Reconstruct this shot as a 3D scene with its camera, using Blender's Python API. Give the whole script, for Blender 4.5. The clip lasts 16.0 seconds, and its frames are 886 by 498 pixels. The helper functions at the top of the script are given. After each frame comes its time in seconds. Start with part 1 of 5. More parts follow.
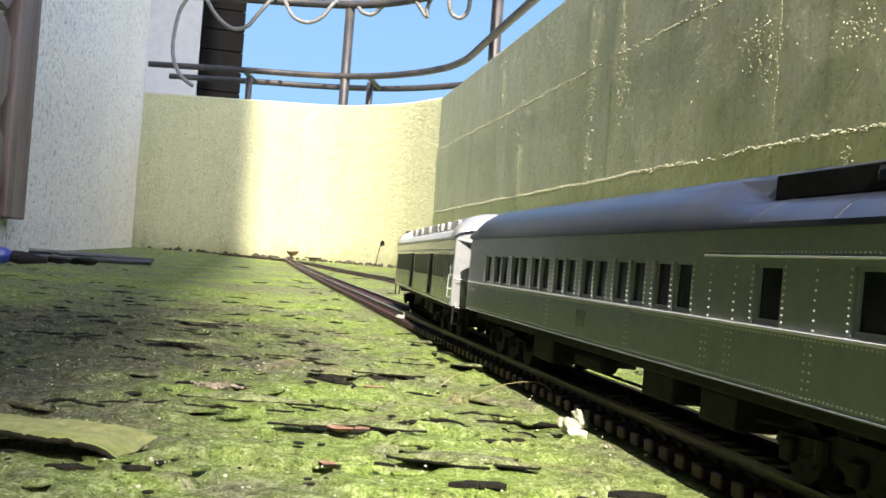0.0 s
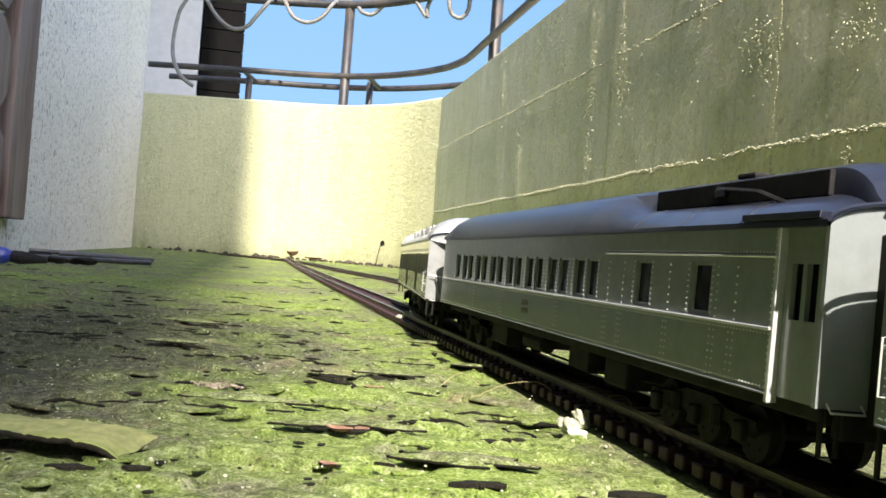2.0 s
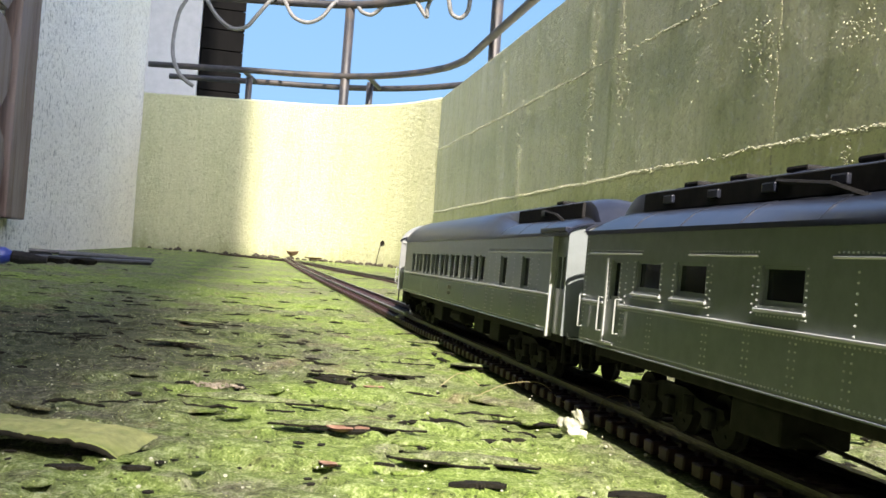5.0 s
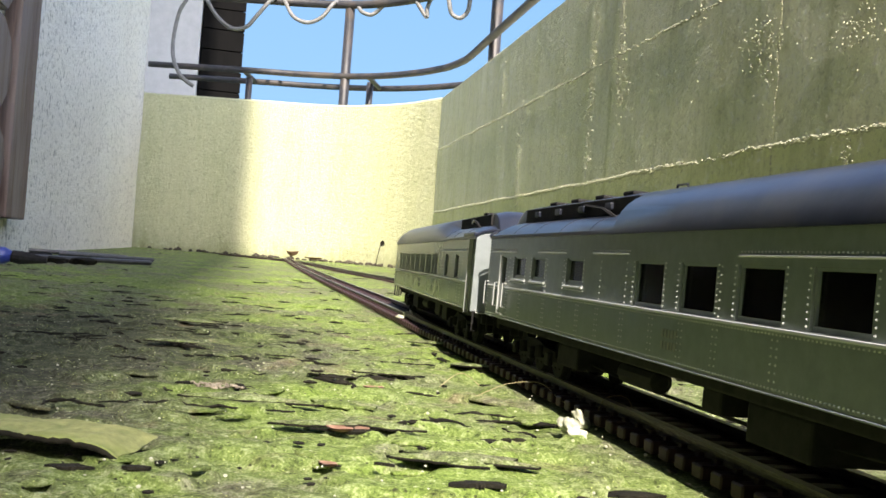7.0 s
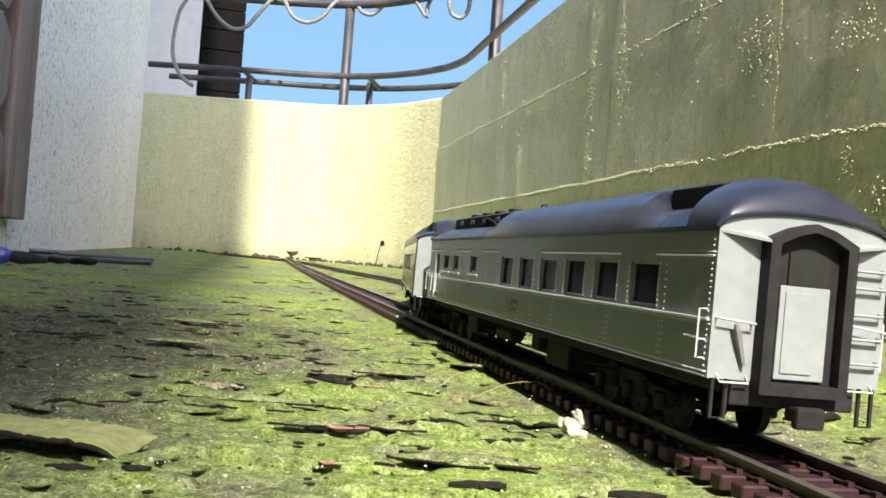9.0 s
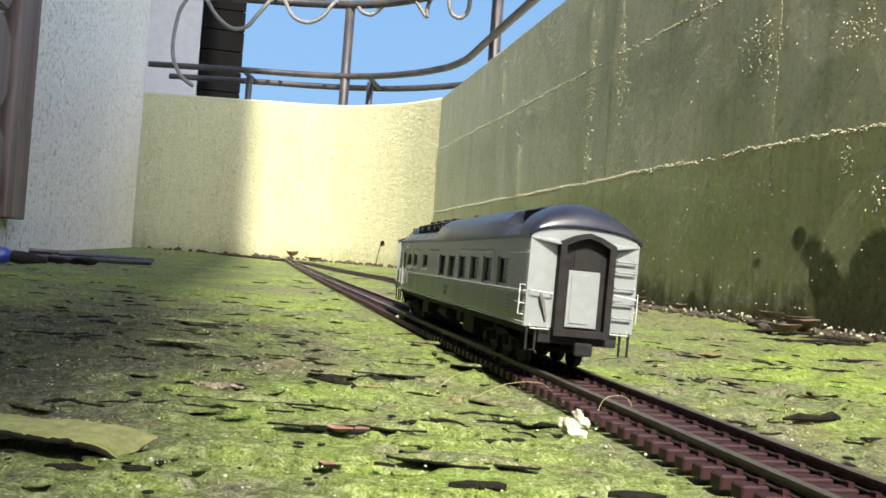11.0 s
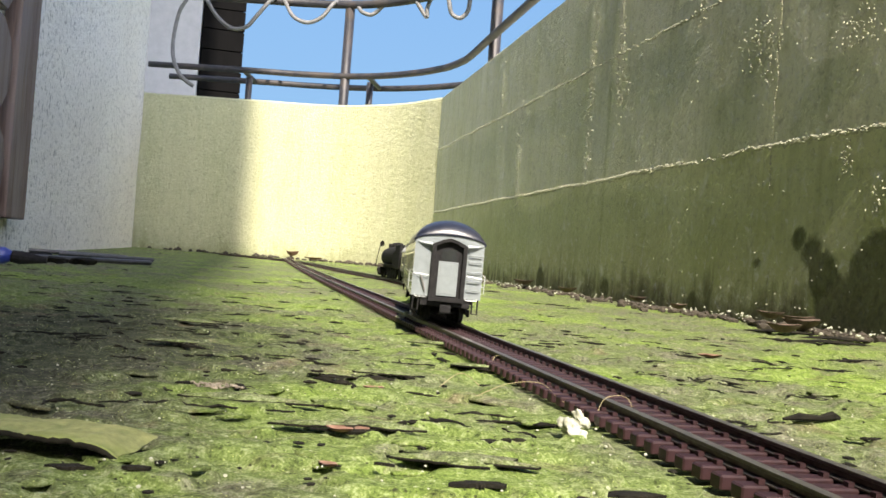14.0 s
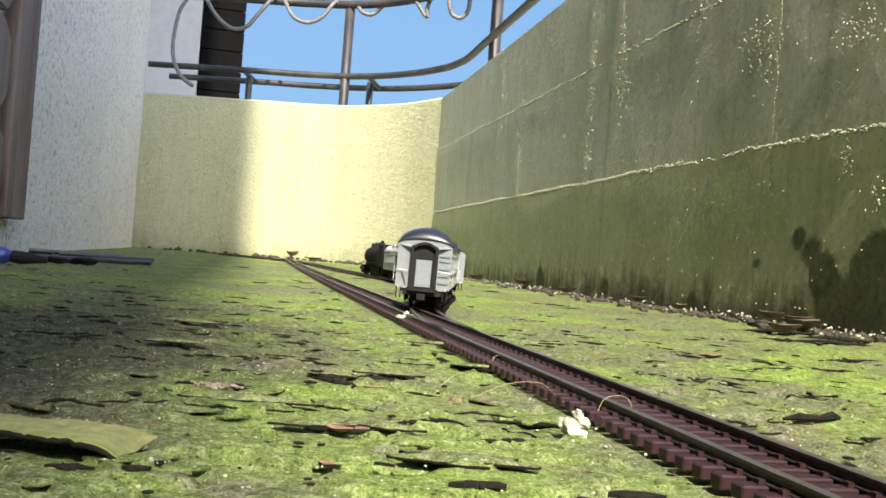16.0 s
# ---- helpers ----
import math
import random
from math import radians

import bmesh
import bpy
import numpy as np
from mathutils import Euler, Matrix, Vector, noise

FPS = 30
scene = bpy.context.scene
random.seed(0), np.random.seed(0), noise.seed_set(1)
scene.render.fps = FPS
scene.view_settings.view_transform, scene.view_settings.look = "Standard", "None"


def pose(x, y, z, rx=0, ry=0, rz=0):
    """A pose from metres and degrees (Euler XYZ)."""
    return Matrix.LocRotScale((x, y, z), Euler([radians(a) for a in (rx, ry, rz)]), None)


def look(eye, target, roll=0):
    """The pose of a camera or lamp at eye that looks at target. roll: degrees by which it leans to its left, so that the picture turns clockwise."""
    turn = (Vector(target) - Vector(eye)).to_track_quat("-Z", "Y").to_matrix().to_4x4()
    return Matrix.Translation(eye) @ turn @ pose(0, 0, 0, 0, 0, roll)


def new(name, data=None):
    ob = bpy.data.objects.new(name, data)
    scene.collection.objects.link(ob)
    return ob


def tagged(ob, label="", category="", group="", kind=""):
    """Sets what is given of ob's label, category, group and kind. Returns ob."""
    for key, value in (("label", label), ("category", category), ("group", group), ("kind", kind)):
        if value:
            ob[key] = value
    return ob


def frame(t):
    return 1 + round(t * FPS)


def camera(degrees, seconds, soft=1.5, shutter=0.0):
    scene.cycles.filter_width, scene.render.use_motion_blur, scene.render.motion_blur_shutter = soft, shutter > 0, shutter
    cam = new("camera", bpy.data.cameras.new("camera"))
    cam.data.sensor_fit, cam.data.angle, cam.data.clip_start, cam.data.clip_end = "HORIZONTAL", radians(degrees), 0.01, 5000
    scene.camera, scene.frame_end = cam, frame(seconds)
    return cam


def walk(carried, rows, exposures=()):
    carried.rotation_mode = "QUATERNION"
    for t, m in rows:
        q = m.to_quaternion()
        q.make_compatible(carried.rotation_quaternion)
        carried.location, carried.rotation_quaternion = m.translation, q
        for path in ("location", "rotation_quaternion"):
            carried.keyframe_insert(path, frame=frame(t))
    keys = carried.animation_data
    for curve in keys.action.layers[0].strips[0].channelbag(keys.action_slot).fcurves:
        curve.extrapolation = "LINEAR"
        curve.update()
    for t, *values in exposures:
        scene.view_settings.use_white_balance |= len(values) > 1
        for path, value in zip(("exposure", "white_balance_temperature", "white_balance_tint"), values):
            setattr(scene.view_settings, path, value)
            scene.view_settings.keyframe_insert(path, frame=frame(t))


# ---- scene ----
# ---- camera ----
cam = camera(50.0, 16.0, soft=1.6)
EYE = (0.0, 0.0, 0.0371)
AIM = (0.0, math.cos(0.0140), 0.0371 + math.sin(0.0140))
VIEW = look(EYE, AIM, 4.38)
walk(cam, [(0.0, VIEW), (16.0, VIEW)], exposures=[(0.0, 2.19, 7300, 13), (9.2, 2.15, 7300, 13), (11.3, 1.92, 7300, 13), (16.0, 1.90, 7300, 13)])

# ---- light ----
HEAD = 0.196                      # the balcony, the track and the sun all lie along this heading
N = Vector((math.cos(HEAD), math.sin(HEAD), 0))
D = Vector((-math.sin(HEAD), math.cos(HEAD), 0))
SUN_ELEV = radians(46)
SUN_AZ = HEAD - radians(1.0)     # the sun stands behind the camera and grazes the right-hand wall
to_sun = Vector((math.sin(SUN_AZ) * math.cos(SUN_ELEV), -math.cos(SUN_AZ) * math.cos(SUN_ELEV), math.sin(SUN_ELEV)))
world = bpy.data.worlds.new("sky")
scene.world = world
world.use_nodes = True
wt = world.node_tree
sky = wt.nodes.new("ShaderNodeTexSky")
sky.sky_type, sky.sun_disc = "NISHITA", False
sky.sun_elevation = SUN_ELEV
sky.sun_rotation = math.atan2(to_sun.x, to_sun.y)
sky.air_density, sky.dust_density, sky.ozone_density = 0.6, 1.6, 3.5
wt.nodes["Background"].inputs[1].default_value = 0.138
wt.links.new(sky.outputs[0], wt.nodes["Background"].inputs[0])
sun = new("sun", bpy.data.lights.new("sun", "SUN"))
sun.data.energy, sun.data.angle, sun.data.color = 2.6, radians(0.53), (1.0, 0.97, 0.92)
sun.matrix_world = look(to_sun * 20, (0, 0, 0))


# ---- materials ----
def material(name, rough=0.6, metal=0.0, spec=0.5):
    m = bpy.data.materials.new(name)
    m.use_nodes = True
    b = m.node_tree.nodes["Principled BSDF"]
    b.inputs["Roughness"].default_value, b.inputs["Metallic"].default_value = rough, metal
    b.inputs["Specular IOR Level"].default_value = spec
    return m, m.node_tree, b


def coords(nt, stretch=(1, 1, 1)):
    g, mp = nt.nodes.new("ShaderNodeTexCoord"), nt.nodes.new("ShaderNodeMapping")
    mp.inputs["Scale"].default_value = stretch
    nt.links.new(g.outputs["Object"], mp.inputs[0])
    return mp.outputs[0]


def noise_tex(nt, vec, scale, detail=5, rough=0.55, distortion=0.0):
    n = nt.nodes.new("ShaderNodeTexNoise")
    n.inputs["Scale"].default_value, n.inputs["Detail"].default_value = scale, detail
    n.inputs["Roughness"].default_value, n.inputs["Distortion"].default_value = rough, distortion
    nt.links.new(vec, n.inputs["Vector"])
    return n.outputs["Fac"]


def ramp(nt, fac, stops):
    r = nt.nodes.new("ShaderNodeValToRGB")
    e = r.color_ramp.elements
    while len(e) < len(stops):
        e.new(0.5)
    for el, (p, c) in zip(e, stops):
        el.position, el.color = p, (*c, 1) if len(c) == 3 else c
    nt.links.new(fac, r.inputs[0])
    return r.outputs[0]


def mixed(nt, fac, a, b, mode="MIX"):
    m = nt.nodes.new("ShaderNodeMix")
    m.data_type, m.blend_type = "RGBA", mode
    for sock, v in ((m.inputs[0], fac), (m.inputs[6], a), (m.inputs[7], b)):
        if isinstance(v, (int, float)):
            sock.default_value = v
        elif isinstance(v, tuple):
            sock.default_value = (*v, 1)
        else:
            nt.links.new(v, sock)
    return m.outputs[2]


def bumped(nt, b, height, strength, dist):
    n = nt.nodes.new("ShaderNodeBump")
    n.inputs["Strength"].default_value, n.inputs["Distance"].default_value = strength, dist
    nt.links.new(height, n.inputs["Height"])
    nt.links.new(n.outputs[0], b.inputs["Normal"])


G3 = lambda v: (v, v, v)


def grainy(name, c1, c2, scale, rough=0.6, metal=0.0, bump=0.3, dist=0.0005, stretch=(1, 1, 1), spec=0.5, c3=None, patch=None):
    """Two colours in a fine grain, an optional third in large patches, relief from the grain."""
    m, nt, b = material(name, rough, metal, spec)
    v = coords(nt, stretch)
    f = noise_tex(nt, v, scale, 6, 0.65)
    col = ramp(nt, f, [(0.32, c1), (0.68, c2)])
    if c3:
        p = noise_tex(nt, v, patch or scale / 8, 4, 0.6, 0.4)
        col = mixed(nt, ramp(nt, p, [(0.45, G3(0)), (0.62, G3(1))]), col, c3)
    nt.links.new(col, b.inputs["Base Color"])
    bumped(nt, b, f, bump, dist)
    return m


def moss_material():
    m, nt, b = material("moss_on_concrete", 0.92, 0, 0.15)
    v = coords(nt)
    big = noise_tex(nt, v, 8, 4, 0.6, 0.5)
    mid = noise_tex(nt, v, 48, 6, 0.68, 0.2)
    fine = noise_tex(nt, v, 330, 6, 0.75)
    dust = noise_tex(nt, v, 1500, 3, 0.7)
    grain = mixed(nt, 0.45, fine, dust)
    moss = ramp(nt, grain, [(0.37, (0.034, 0.052, 0.012)), (0.46, (0.115, 0.178, 0.03)), (0.53, (0.19, 0.27, 0.055)), (0.64, (0.37, 0.44, 0.2))])
    olive = ramp(nt, grain, [(0.37, (0.03, 0.04, 0.016)), (0.5, (0.11, 0.14, 0.05)), (0.64, (0.28, 0.32, 0.18))])
    soil = ramp(nt, grain, [(0.37, (0.022, 0.02, 0.016)), (0.5, (0.12, 0.112, 0.08)), (0.64, (0.3, 0.285, 0.22))])
    col = mixed(nt, ramp(nt, big, [(0.44, G3(1)), (0.62, G3(0))]), moss, olive)
    both = mixed(nt, 0.6, big, mid)
    col = mixed(nt, ramp(nt, both, [(0.39, G3(0.85)), (0.495, G3(0))]), col, soil)
    # bare dark earth round one spot near the house wall, darkened further to add shade
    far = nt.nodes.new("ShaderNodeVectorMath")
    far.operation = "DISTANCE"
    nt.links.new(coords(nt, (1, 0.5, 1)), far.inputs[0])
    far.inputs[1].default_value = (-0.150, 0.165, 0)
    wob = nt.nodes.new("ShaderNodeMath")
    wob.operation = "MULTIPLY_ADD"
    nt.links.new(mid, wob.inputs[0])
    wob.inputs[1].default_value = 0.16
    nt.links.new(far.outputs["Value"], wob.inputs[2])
    # soil colour lowered so that it carries part of the floor's shade
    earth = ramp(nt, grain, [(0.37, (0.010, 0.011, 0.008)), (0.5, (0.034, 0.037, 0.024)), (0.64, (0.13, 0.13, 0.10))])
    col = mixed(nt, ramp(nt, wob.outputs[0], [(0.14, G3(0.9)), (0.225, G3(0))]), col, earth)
    brown = ramp(nt, grain, [(0.37, (0.03, 0.024, 0.016)), (0.5, (0.15, 0.12, 0.07)), (0.64, (0.3, 0.26, 0.18))])
    col = mixed(nt, ramp(nt, noise_tex(nt, v, 31, 5, 0.65, 0.6), [(0.57, G3(0)), (0.69, G3(0.75))]), col, brown)
    deep = noise_tex(nt, v, 19, 6, 0.7, 0.8)
    col = mixed(nt, ramp(nt, deep, [(0.33, G3(0.65)), (0.45, G3(0))]), col, olive)
    crust = noise_tex(nt, v, 130, 6, 0.7, 0.3)
    col = mixed(nt, ramp(nt, crust, [(0.63, G3(0)), (0.72, G3(0.8))]), col, (0.33, 0.32, 0.2))
    col = mixed(nt, ramp(nt, crust, [(0.29, G3(0.9)), (0.37, G3(0))]), col, (0.025, 0.026, 0.014))
    for scale, size, tint in ((520, 0.2, (0.03, 0.034, 0.014)), (260, 0.13, (0.42, 0.45, 0.28)), (900, 0.17, (0.36, 0.42, 0.14))):
        dots = nt.nodes.new("ShaderNodeTexVoronoi")
        dots.inputs["Scale"].default_value = scale
        nt.links.new(v, dots.inputs["Vector"])
        col = mixed(nt, ramp(nt, dots.outputs["Distance"], [(size * 0.6, G3(0.85)), (size, G3(0))]), col, tint)
    nt.links.new(col, b.inputs["Base Color"])
    bumped(nt, b, mixed(nt, 0.4, grain, crust), 0.7, 0.0022)
    return m


def wall_material(name, pale, mid, green, streak=1.0, low=0.28, relief=0.011, joint=0.0, stains=(), runs_at=()):
    """Old painted concrete with algae: runs down the wall, blotches, flaked pale spots; greener below a joint."""
    m, nt, b = material(name, 0.85, 0, 0.25)
    v, runs = coords(nt), coords(nt, (1, 1, 0.06))
    run = noise_tex(nt, runs, 13, 6, 0.65, 0.6)
    thin = noise_tex(nt, coords(nt, (1, 1, 0.11)), 48, 5, 0.6, 0.8)
    blot = noise_tex(nt, v, 6, 7, 0.68, 0.6)
    mott = noise_tex(nt, v, 27, 6, 0.7, 0.8)
    fine = noise_tex(nt, v, 150, 6, 0.7)
    col = ramp(nt, blot, [(0.34, mid), (0.66, pale)])
    col = mixed(nt, ramp(nt, run, [(0.40, G3(0)), (0.70, G3(0.8 * streak))]), col, green)
    sep = nt.nodes.new("ShaderNodeSeparateXYZ")
    g = nt.nodes.new("ShaderNodeTexCoord")
    nt.links.new(g.outputs["Object"], sep.inputs[0])
    if joint:
        edge = nt.nodes.new("ShaderNodeMath")
        edge.operation = "MULTIPLY_ADD"
        nt.links.new(mott, edge.inputs[0])
        edge.inputs[1].default_value = 0.02
        nt.links.new(sep.outputs[2], edge.inputs[2])
        below = ramp(nt, edge.outputs[0], [(joint + 0.004, G3(0.55)), (joint + 0.016, G3(0))])
        col = mixed(nt, below, col, green)
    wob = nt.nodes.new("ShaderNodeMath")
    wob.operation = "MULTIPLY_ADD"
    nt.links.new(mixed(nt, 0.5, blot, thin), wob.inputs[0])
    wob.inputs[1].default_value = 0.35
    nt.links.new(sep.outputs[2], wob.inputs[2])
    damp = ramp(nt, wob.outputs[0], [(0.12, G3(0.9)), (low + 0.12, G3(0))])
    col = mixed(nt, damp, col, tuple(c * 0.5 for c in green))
    dark = tuple(c * 0.55 for c in green)
    col = mixed(nt, ramp(nt, thin, [(0.52, G3(0)), (0.66, G3(0.55 * streak))]), col, dark)
    col = mixed(nt, ramp(nt, mott, [(0.30, G3(0.6 * streak)), (0.46, G3(0))]), col, dark)
    col = mixed(nt, ramp(nt, mott, [(0.56, G3(0)), (0.72, G3(0.45))]), col, tuple(min(c * 1.15, 0.8) for c in pale))
    flake = noise_tex(nt, v, 34, 6, 0.75, 0.6)
    col = mixed(nt, ramp(nt, flake, [(0.66, G3(0)), (0.71, G3(0.8))]), col, tuple(min(c * 1.5, 0.8) for c in pale))
    col = mixed(nt, ramp(nt, fine, [(0.28, G3(0.75)), (0.47, G3(0))]), col, tuple(c * 0.42 for c in mid))
    speck = noise_tex(nt, v, 75, 5, 0.75, 0.5)
    col = mixed(nt, ramp(nt, speck, [(0.57, G3(0)), (0.68, G3(0.75))]), col, tuple(min(c * 1.2, 0.8) for c in pale))
    col = mixed(nt, ramp(nt, speck, [(0.28, G3(0.8 * streak)), (0.40, G3(0))]), col, tuple(c * 0.6 for c in green))
    col = mixed(nt, ramp(nt, noise_tex(nt, v, 900, 3, 0.7), [(0.35, G3(0.35)), (0.55, G3(0))]), col, tuple(c * 0.55 for c in mid))
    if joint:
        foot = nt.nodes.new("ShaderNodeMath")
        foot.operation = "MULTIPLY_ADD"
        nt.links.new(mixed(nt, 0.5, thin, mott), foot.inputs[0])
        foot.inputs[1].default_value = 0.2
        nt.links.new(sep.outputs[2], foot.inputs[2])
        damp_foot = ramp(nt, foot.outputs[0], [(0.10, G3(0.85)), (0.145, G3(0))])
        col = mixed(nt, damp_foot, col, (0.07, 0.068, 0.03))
    mask = None
    for along, high, reach in stains:
        far = nt.nodes.new("ShaderNodeVectorMath")
        far.operation = "DISTANCE"
        nt.links.new(v, far.inputs[0])
        far.inputs[1].default_value = N * 0.5 + D * along + Vector((0, 0, high))
        rag = nt.nodes.new("ShaderNodeMath")
        rag.operation = "MULTIPLY_ADD"
        nt.links.new(mixed(nt, 0.4, mott, speck), rag.inputs[0])
        rag.inputs[1].default_value = 0.03
        nt.links.new(far.outputs["Value"], rag.inputs[2])
        one = ramp(nt, rag.outputs[0], [(reach + 0.012, G3(0.85)), (reach + 0.016, G3(0))])
        mask = one if mask is None else mixed(nt, 1.0, mask, one, "LIGHTEN")
    for along, reach in runs_at:
        far = nt.nodes.new("ShaderNodeVectorMath")
        far.operation = "DISTANCE"
        nt.links.new(coords(nt, (1, 1, 0.004)), far.inputs[0])
        far.inputs[1].default_value = N * 0.5 + D * along
        rag = nt.nodes.new("ShaderNodeMath")
        rag.operation = "MULTIPLY_ADD"
        nt.links.new(thin, rag.inputs[0])
        rag.inputs[1].default_value = 0.022
        nt.links.new(far.outputs["Value"], rag.inputs[2])
        col = mixed(nt, ramp(nt, rag.outputs[0], [(reach + 0.004, G3(0.5)), (reach + 0.014, G3(0))]), col, dark)
    if mask is not None:
        col = mixed(nt, mask, col, ramp(nt, fine, [(0.35, (0.045, 0.05, 0.018)), (0.65, (0.12, 0.13, 0.05))]))
    nt.links.new(col, b.inputs["Base Color"])
    bumped(nt, b, mixed(nt, 0.35, mixed(nt, 0.5, fine, flake), speck), 1.0, relief * 1.25)
    return m


def stucco_material():
    m, nt, b = material("rough_stucco", 0.9, 0, 0.2)
    v = coords(nt)
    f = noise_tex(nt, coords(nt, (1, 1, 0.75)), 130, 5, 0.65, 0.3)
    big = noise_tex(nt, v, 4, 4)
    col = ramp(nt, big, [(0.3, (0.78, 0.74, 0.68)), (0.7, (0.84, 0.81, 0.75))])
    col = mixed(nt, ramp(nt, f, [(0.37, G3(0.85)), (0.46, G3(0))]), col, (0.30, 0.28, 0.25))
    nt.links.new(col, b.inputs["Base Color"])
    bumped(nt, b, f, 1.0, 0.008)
    return m


def glass_material():
    m, nt, b = material("dark_window_glass", 0.12, 0, 0.6)
    v = coords(nt)
    col = ramp(nt, noise_tex(nt, v, 90, 3), [(0.3, (0.012, 0.013, 0.013)), (0.7, (0.03, 0.032, 0.03))])
    nt.links.new(col, b.inputs["Base Color"])
    return m


def pane_material():
    """Thin tinted plastic pane: lets light through, mirrors a little."""
    m, nt, b = material("tinted_pane", 0.1)
    clear, gloss, mix, fres = (nt.nodes.new("ShaderNode" + k) for k in ("BsdfTransparent", "BsdfGlossy", "MixShader", "Fresnel"))
    clear.inputs["Color"].default_value = (0.82, 0.82, 0.78, 1)
    gloss.inputs["Roughness"].default_value = 0.1
    fres.inputs["IOR"].default_value = 1.3
    for a, c in ((fres.outputs[0], mix.inputs[0]), (clear.outputs[0], mix.inputs[1]), (gloss.outputs[0], mix.inputs[2])):
        nt.links.new(a, c)
    nt.links.new(mix.outputs[0], nt.nodes["Material Output"].inputs[0])
    return m


# damp stains low on the parapet: along it, height, reach
STAINS = ((0.787, 0.070, 0.017), (0.810, 0.086, 0.011), (0.768, 0.050, 0.024), (0.748, 0.025, 0.030), (0.690, 0.045, 0.046), (0.660, 0.03, 0.05), (0.884, 0.060, 0.008), (1.30, 0.018, 0.016), (1.62, 0.02, 0.022), (1.02, 0.012, 0.014))
# long algae runs down the parapet: along it, half width
RUNS = ((0.782, 0.005), (1.335, 0.005))
MOSS = moss_material()
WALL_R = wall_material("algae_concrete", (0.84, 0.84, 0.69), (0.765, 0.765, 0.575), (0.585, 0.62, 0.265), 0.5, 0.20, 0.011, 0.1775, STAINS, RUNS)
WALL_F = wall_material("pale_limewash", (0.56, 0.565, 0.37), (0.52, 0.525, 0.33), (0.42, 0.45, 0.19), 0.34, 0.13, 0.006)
LIME = grainy("lime_bloom", (0.36, 0.365, 0.25), (0.52, 0.52, 0.40), 300, 0.9, dist=0.001)
STUCCO = stucco_material()
WOOD = grainy("weathered_wood", (0.075, 0.048, 0.038), (0.19, 0.13, 0.105), 28, 0.8, stretch=(6, 6, 0.5), bump=0.5, dist=0.002, c3=(0.2, 0.16, 0.145), patch=3)
WHITE = grainy("white_house_paint", (0.40, 0.40, 0.41), (0.47, 0.47, 0.48), 20, 0.7)
BOARD = grainy("brown_boarding", (0.05, 0.036, 0.028), (0.11, 0.08, 0.062), 12, 0.8, stretch=(8, 8, 0.6), bump=0.4, dist=0.002)
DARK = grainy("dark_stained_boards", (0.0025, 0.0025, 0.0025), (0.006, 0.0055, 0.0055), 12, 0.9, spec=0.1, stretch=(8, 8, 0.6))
IRON = grainy("painted_iron_pipe", (0.018, 0.018, 0.022), (0.038, 0.038, 0.045), 60, 0.5, 0.0, 0.3, 0.001, c3=(0.06, 0.05, 0.045), patch=14)
CABLE = grainy("grey_cable", (0.12, 0.12, 0.115), (0.2, 0.195, 0.19), 80, 0.55)
GREY = grainy("grey_car_paint", (0.210, 0.237, 0.241), (0.245, 0.275, 0.279), 300, 0.17, 0.0, 0.05, 0.0002, spec=0.65)
SILVER = grainy("silver_car_paint", (0.30, 0.315, 0.32), (0.36, 0.375, 0.38), 300, 0.34, 0.25, 0.06, 0.0002)
# light trim; on rivets and belt rails the lightness stands in for glints
TRIM_AND_GLINT = grainy("light_trim_and_glint_paint", (0.52, 0.54, 0.54), (0.60, 0.62, 0.62), 400, 0.22, 0.2, 0.05, 0.0001, spec=0.8)
ROOF = grainy("dark_blue_grey_roof_paint", (0.010, 0.013, 0.024), (0.020, 0.024, 0.038), 220, 0.3, 0.0, 0.12, 0.0002, spec=0.36, c3=(0.026, 0.028, 0.036), patch=60)
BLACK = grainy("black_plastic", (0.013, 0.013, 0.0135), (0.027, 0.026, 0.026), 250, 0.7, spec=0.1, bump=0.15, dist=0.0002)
FADED = grainy("faded_lettering", (0.15, 0.155, 0.15), (0.2, 0.2, 0.19), 300, 0.5)
GLASS = glass_material()
PANE = pane_material()
RAIL = grainy("oiled_steel_rail", (0.06, 0.052, 0.045), (0.13, 0.115, 0.1), 500, 0.45, 0.6, 0.2, 0.0001)
RAILTOP = grainy("worn_rail_head", (0.16, 0.15, 0.13), (0.28, 0.26, 0.23), 500, 0.38, 0.8, 0.1, 0.0001)
TIE = grainy("brown_plastic_tie", (0.02, 0.009, 0.01), (0.042, 0.018, 0.019), 400, 0.55, bump=0.3, dist=0.0002, spec=0.3)
LEAF = grainy("dry_leaf", (0.13, 0.065, 0.04), (0.28, 0.165, 0.11), 180, 0.7, bump=0.4, dist=0.0006)
STRAW = grainy("dry_grass_stem", (0.22, 0.18, 0.09), (0.38, 0.32, 0.18), 200, 0.7)
PEBBLE = grainy("white_pebble", (0.30, 0.31, 0.22), (0.56, 0.56, 0.46), 300, 0.75, bump=0.4, dist=0.001)
PLATE = grainy("dried_moss_plate", (0.13, 0.15, 0.05), (0.27, 0.28, 0.11), 330, 0.9, bump=0.6, dist=0.001, c3=(0.15, 0.19, 0.045), patch=45)
ROT = grainy("rotten_leaf", (0.05, 0.034, 0.024), (0.15, 0.105, 0.08), 120, 0.8, bump=0.5, dist=0.001)
EARTH = grainy("brown_crumbled_earth", (0.022, 0.018, 0.012), (0.085, 0.07, 0.05), 160, 0.9, bump=0.8, dist=0.001)
HUSK = grainy("dead_moss_husk", (0.17, 0.14, 0.1), (0.36, 0.31, 0.24), 300, 0.85, bump=0.5, dist=0.0008)
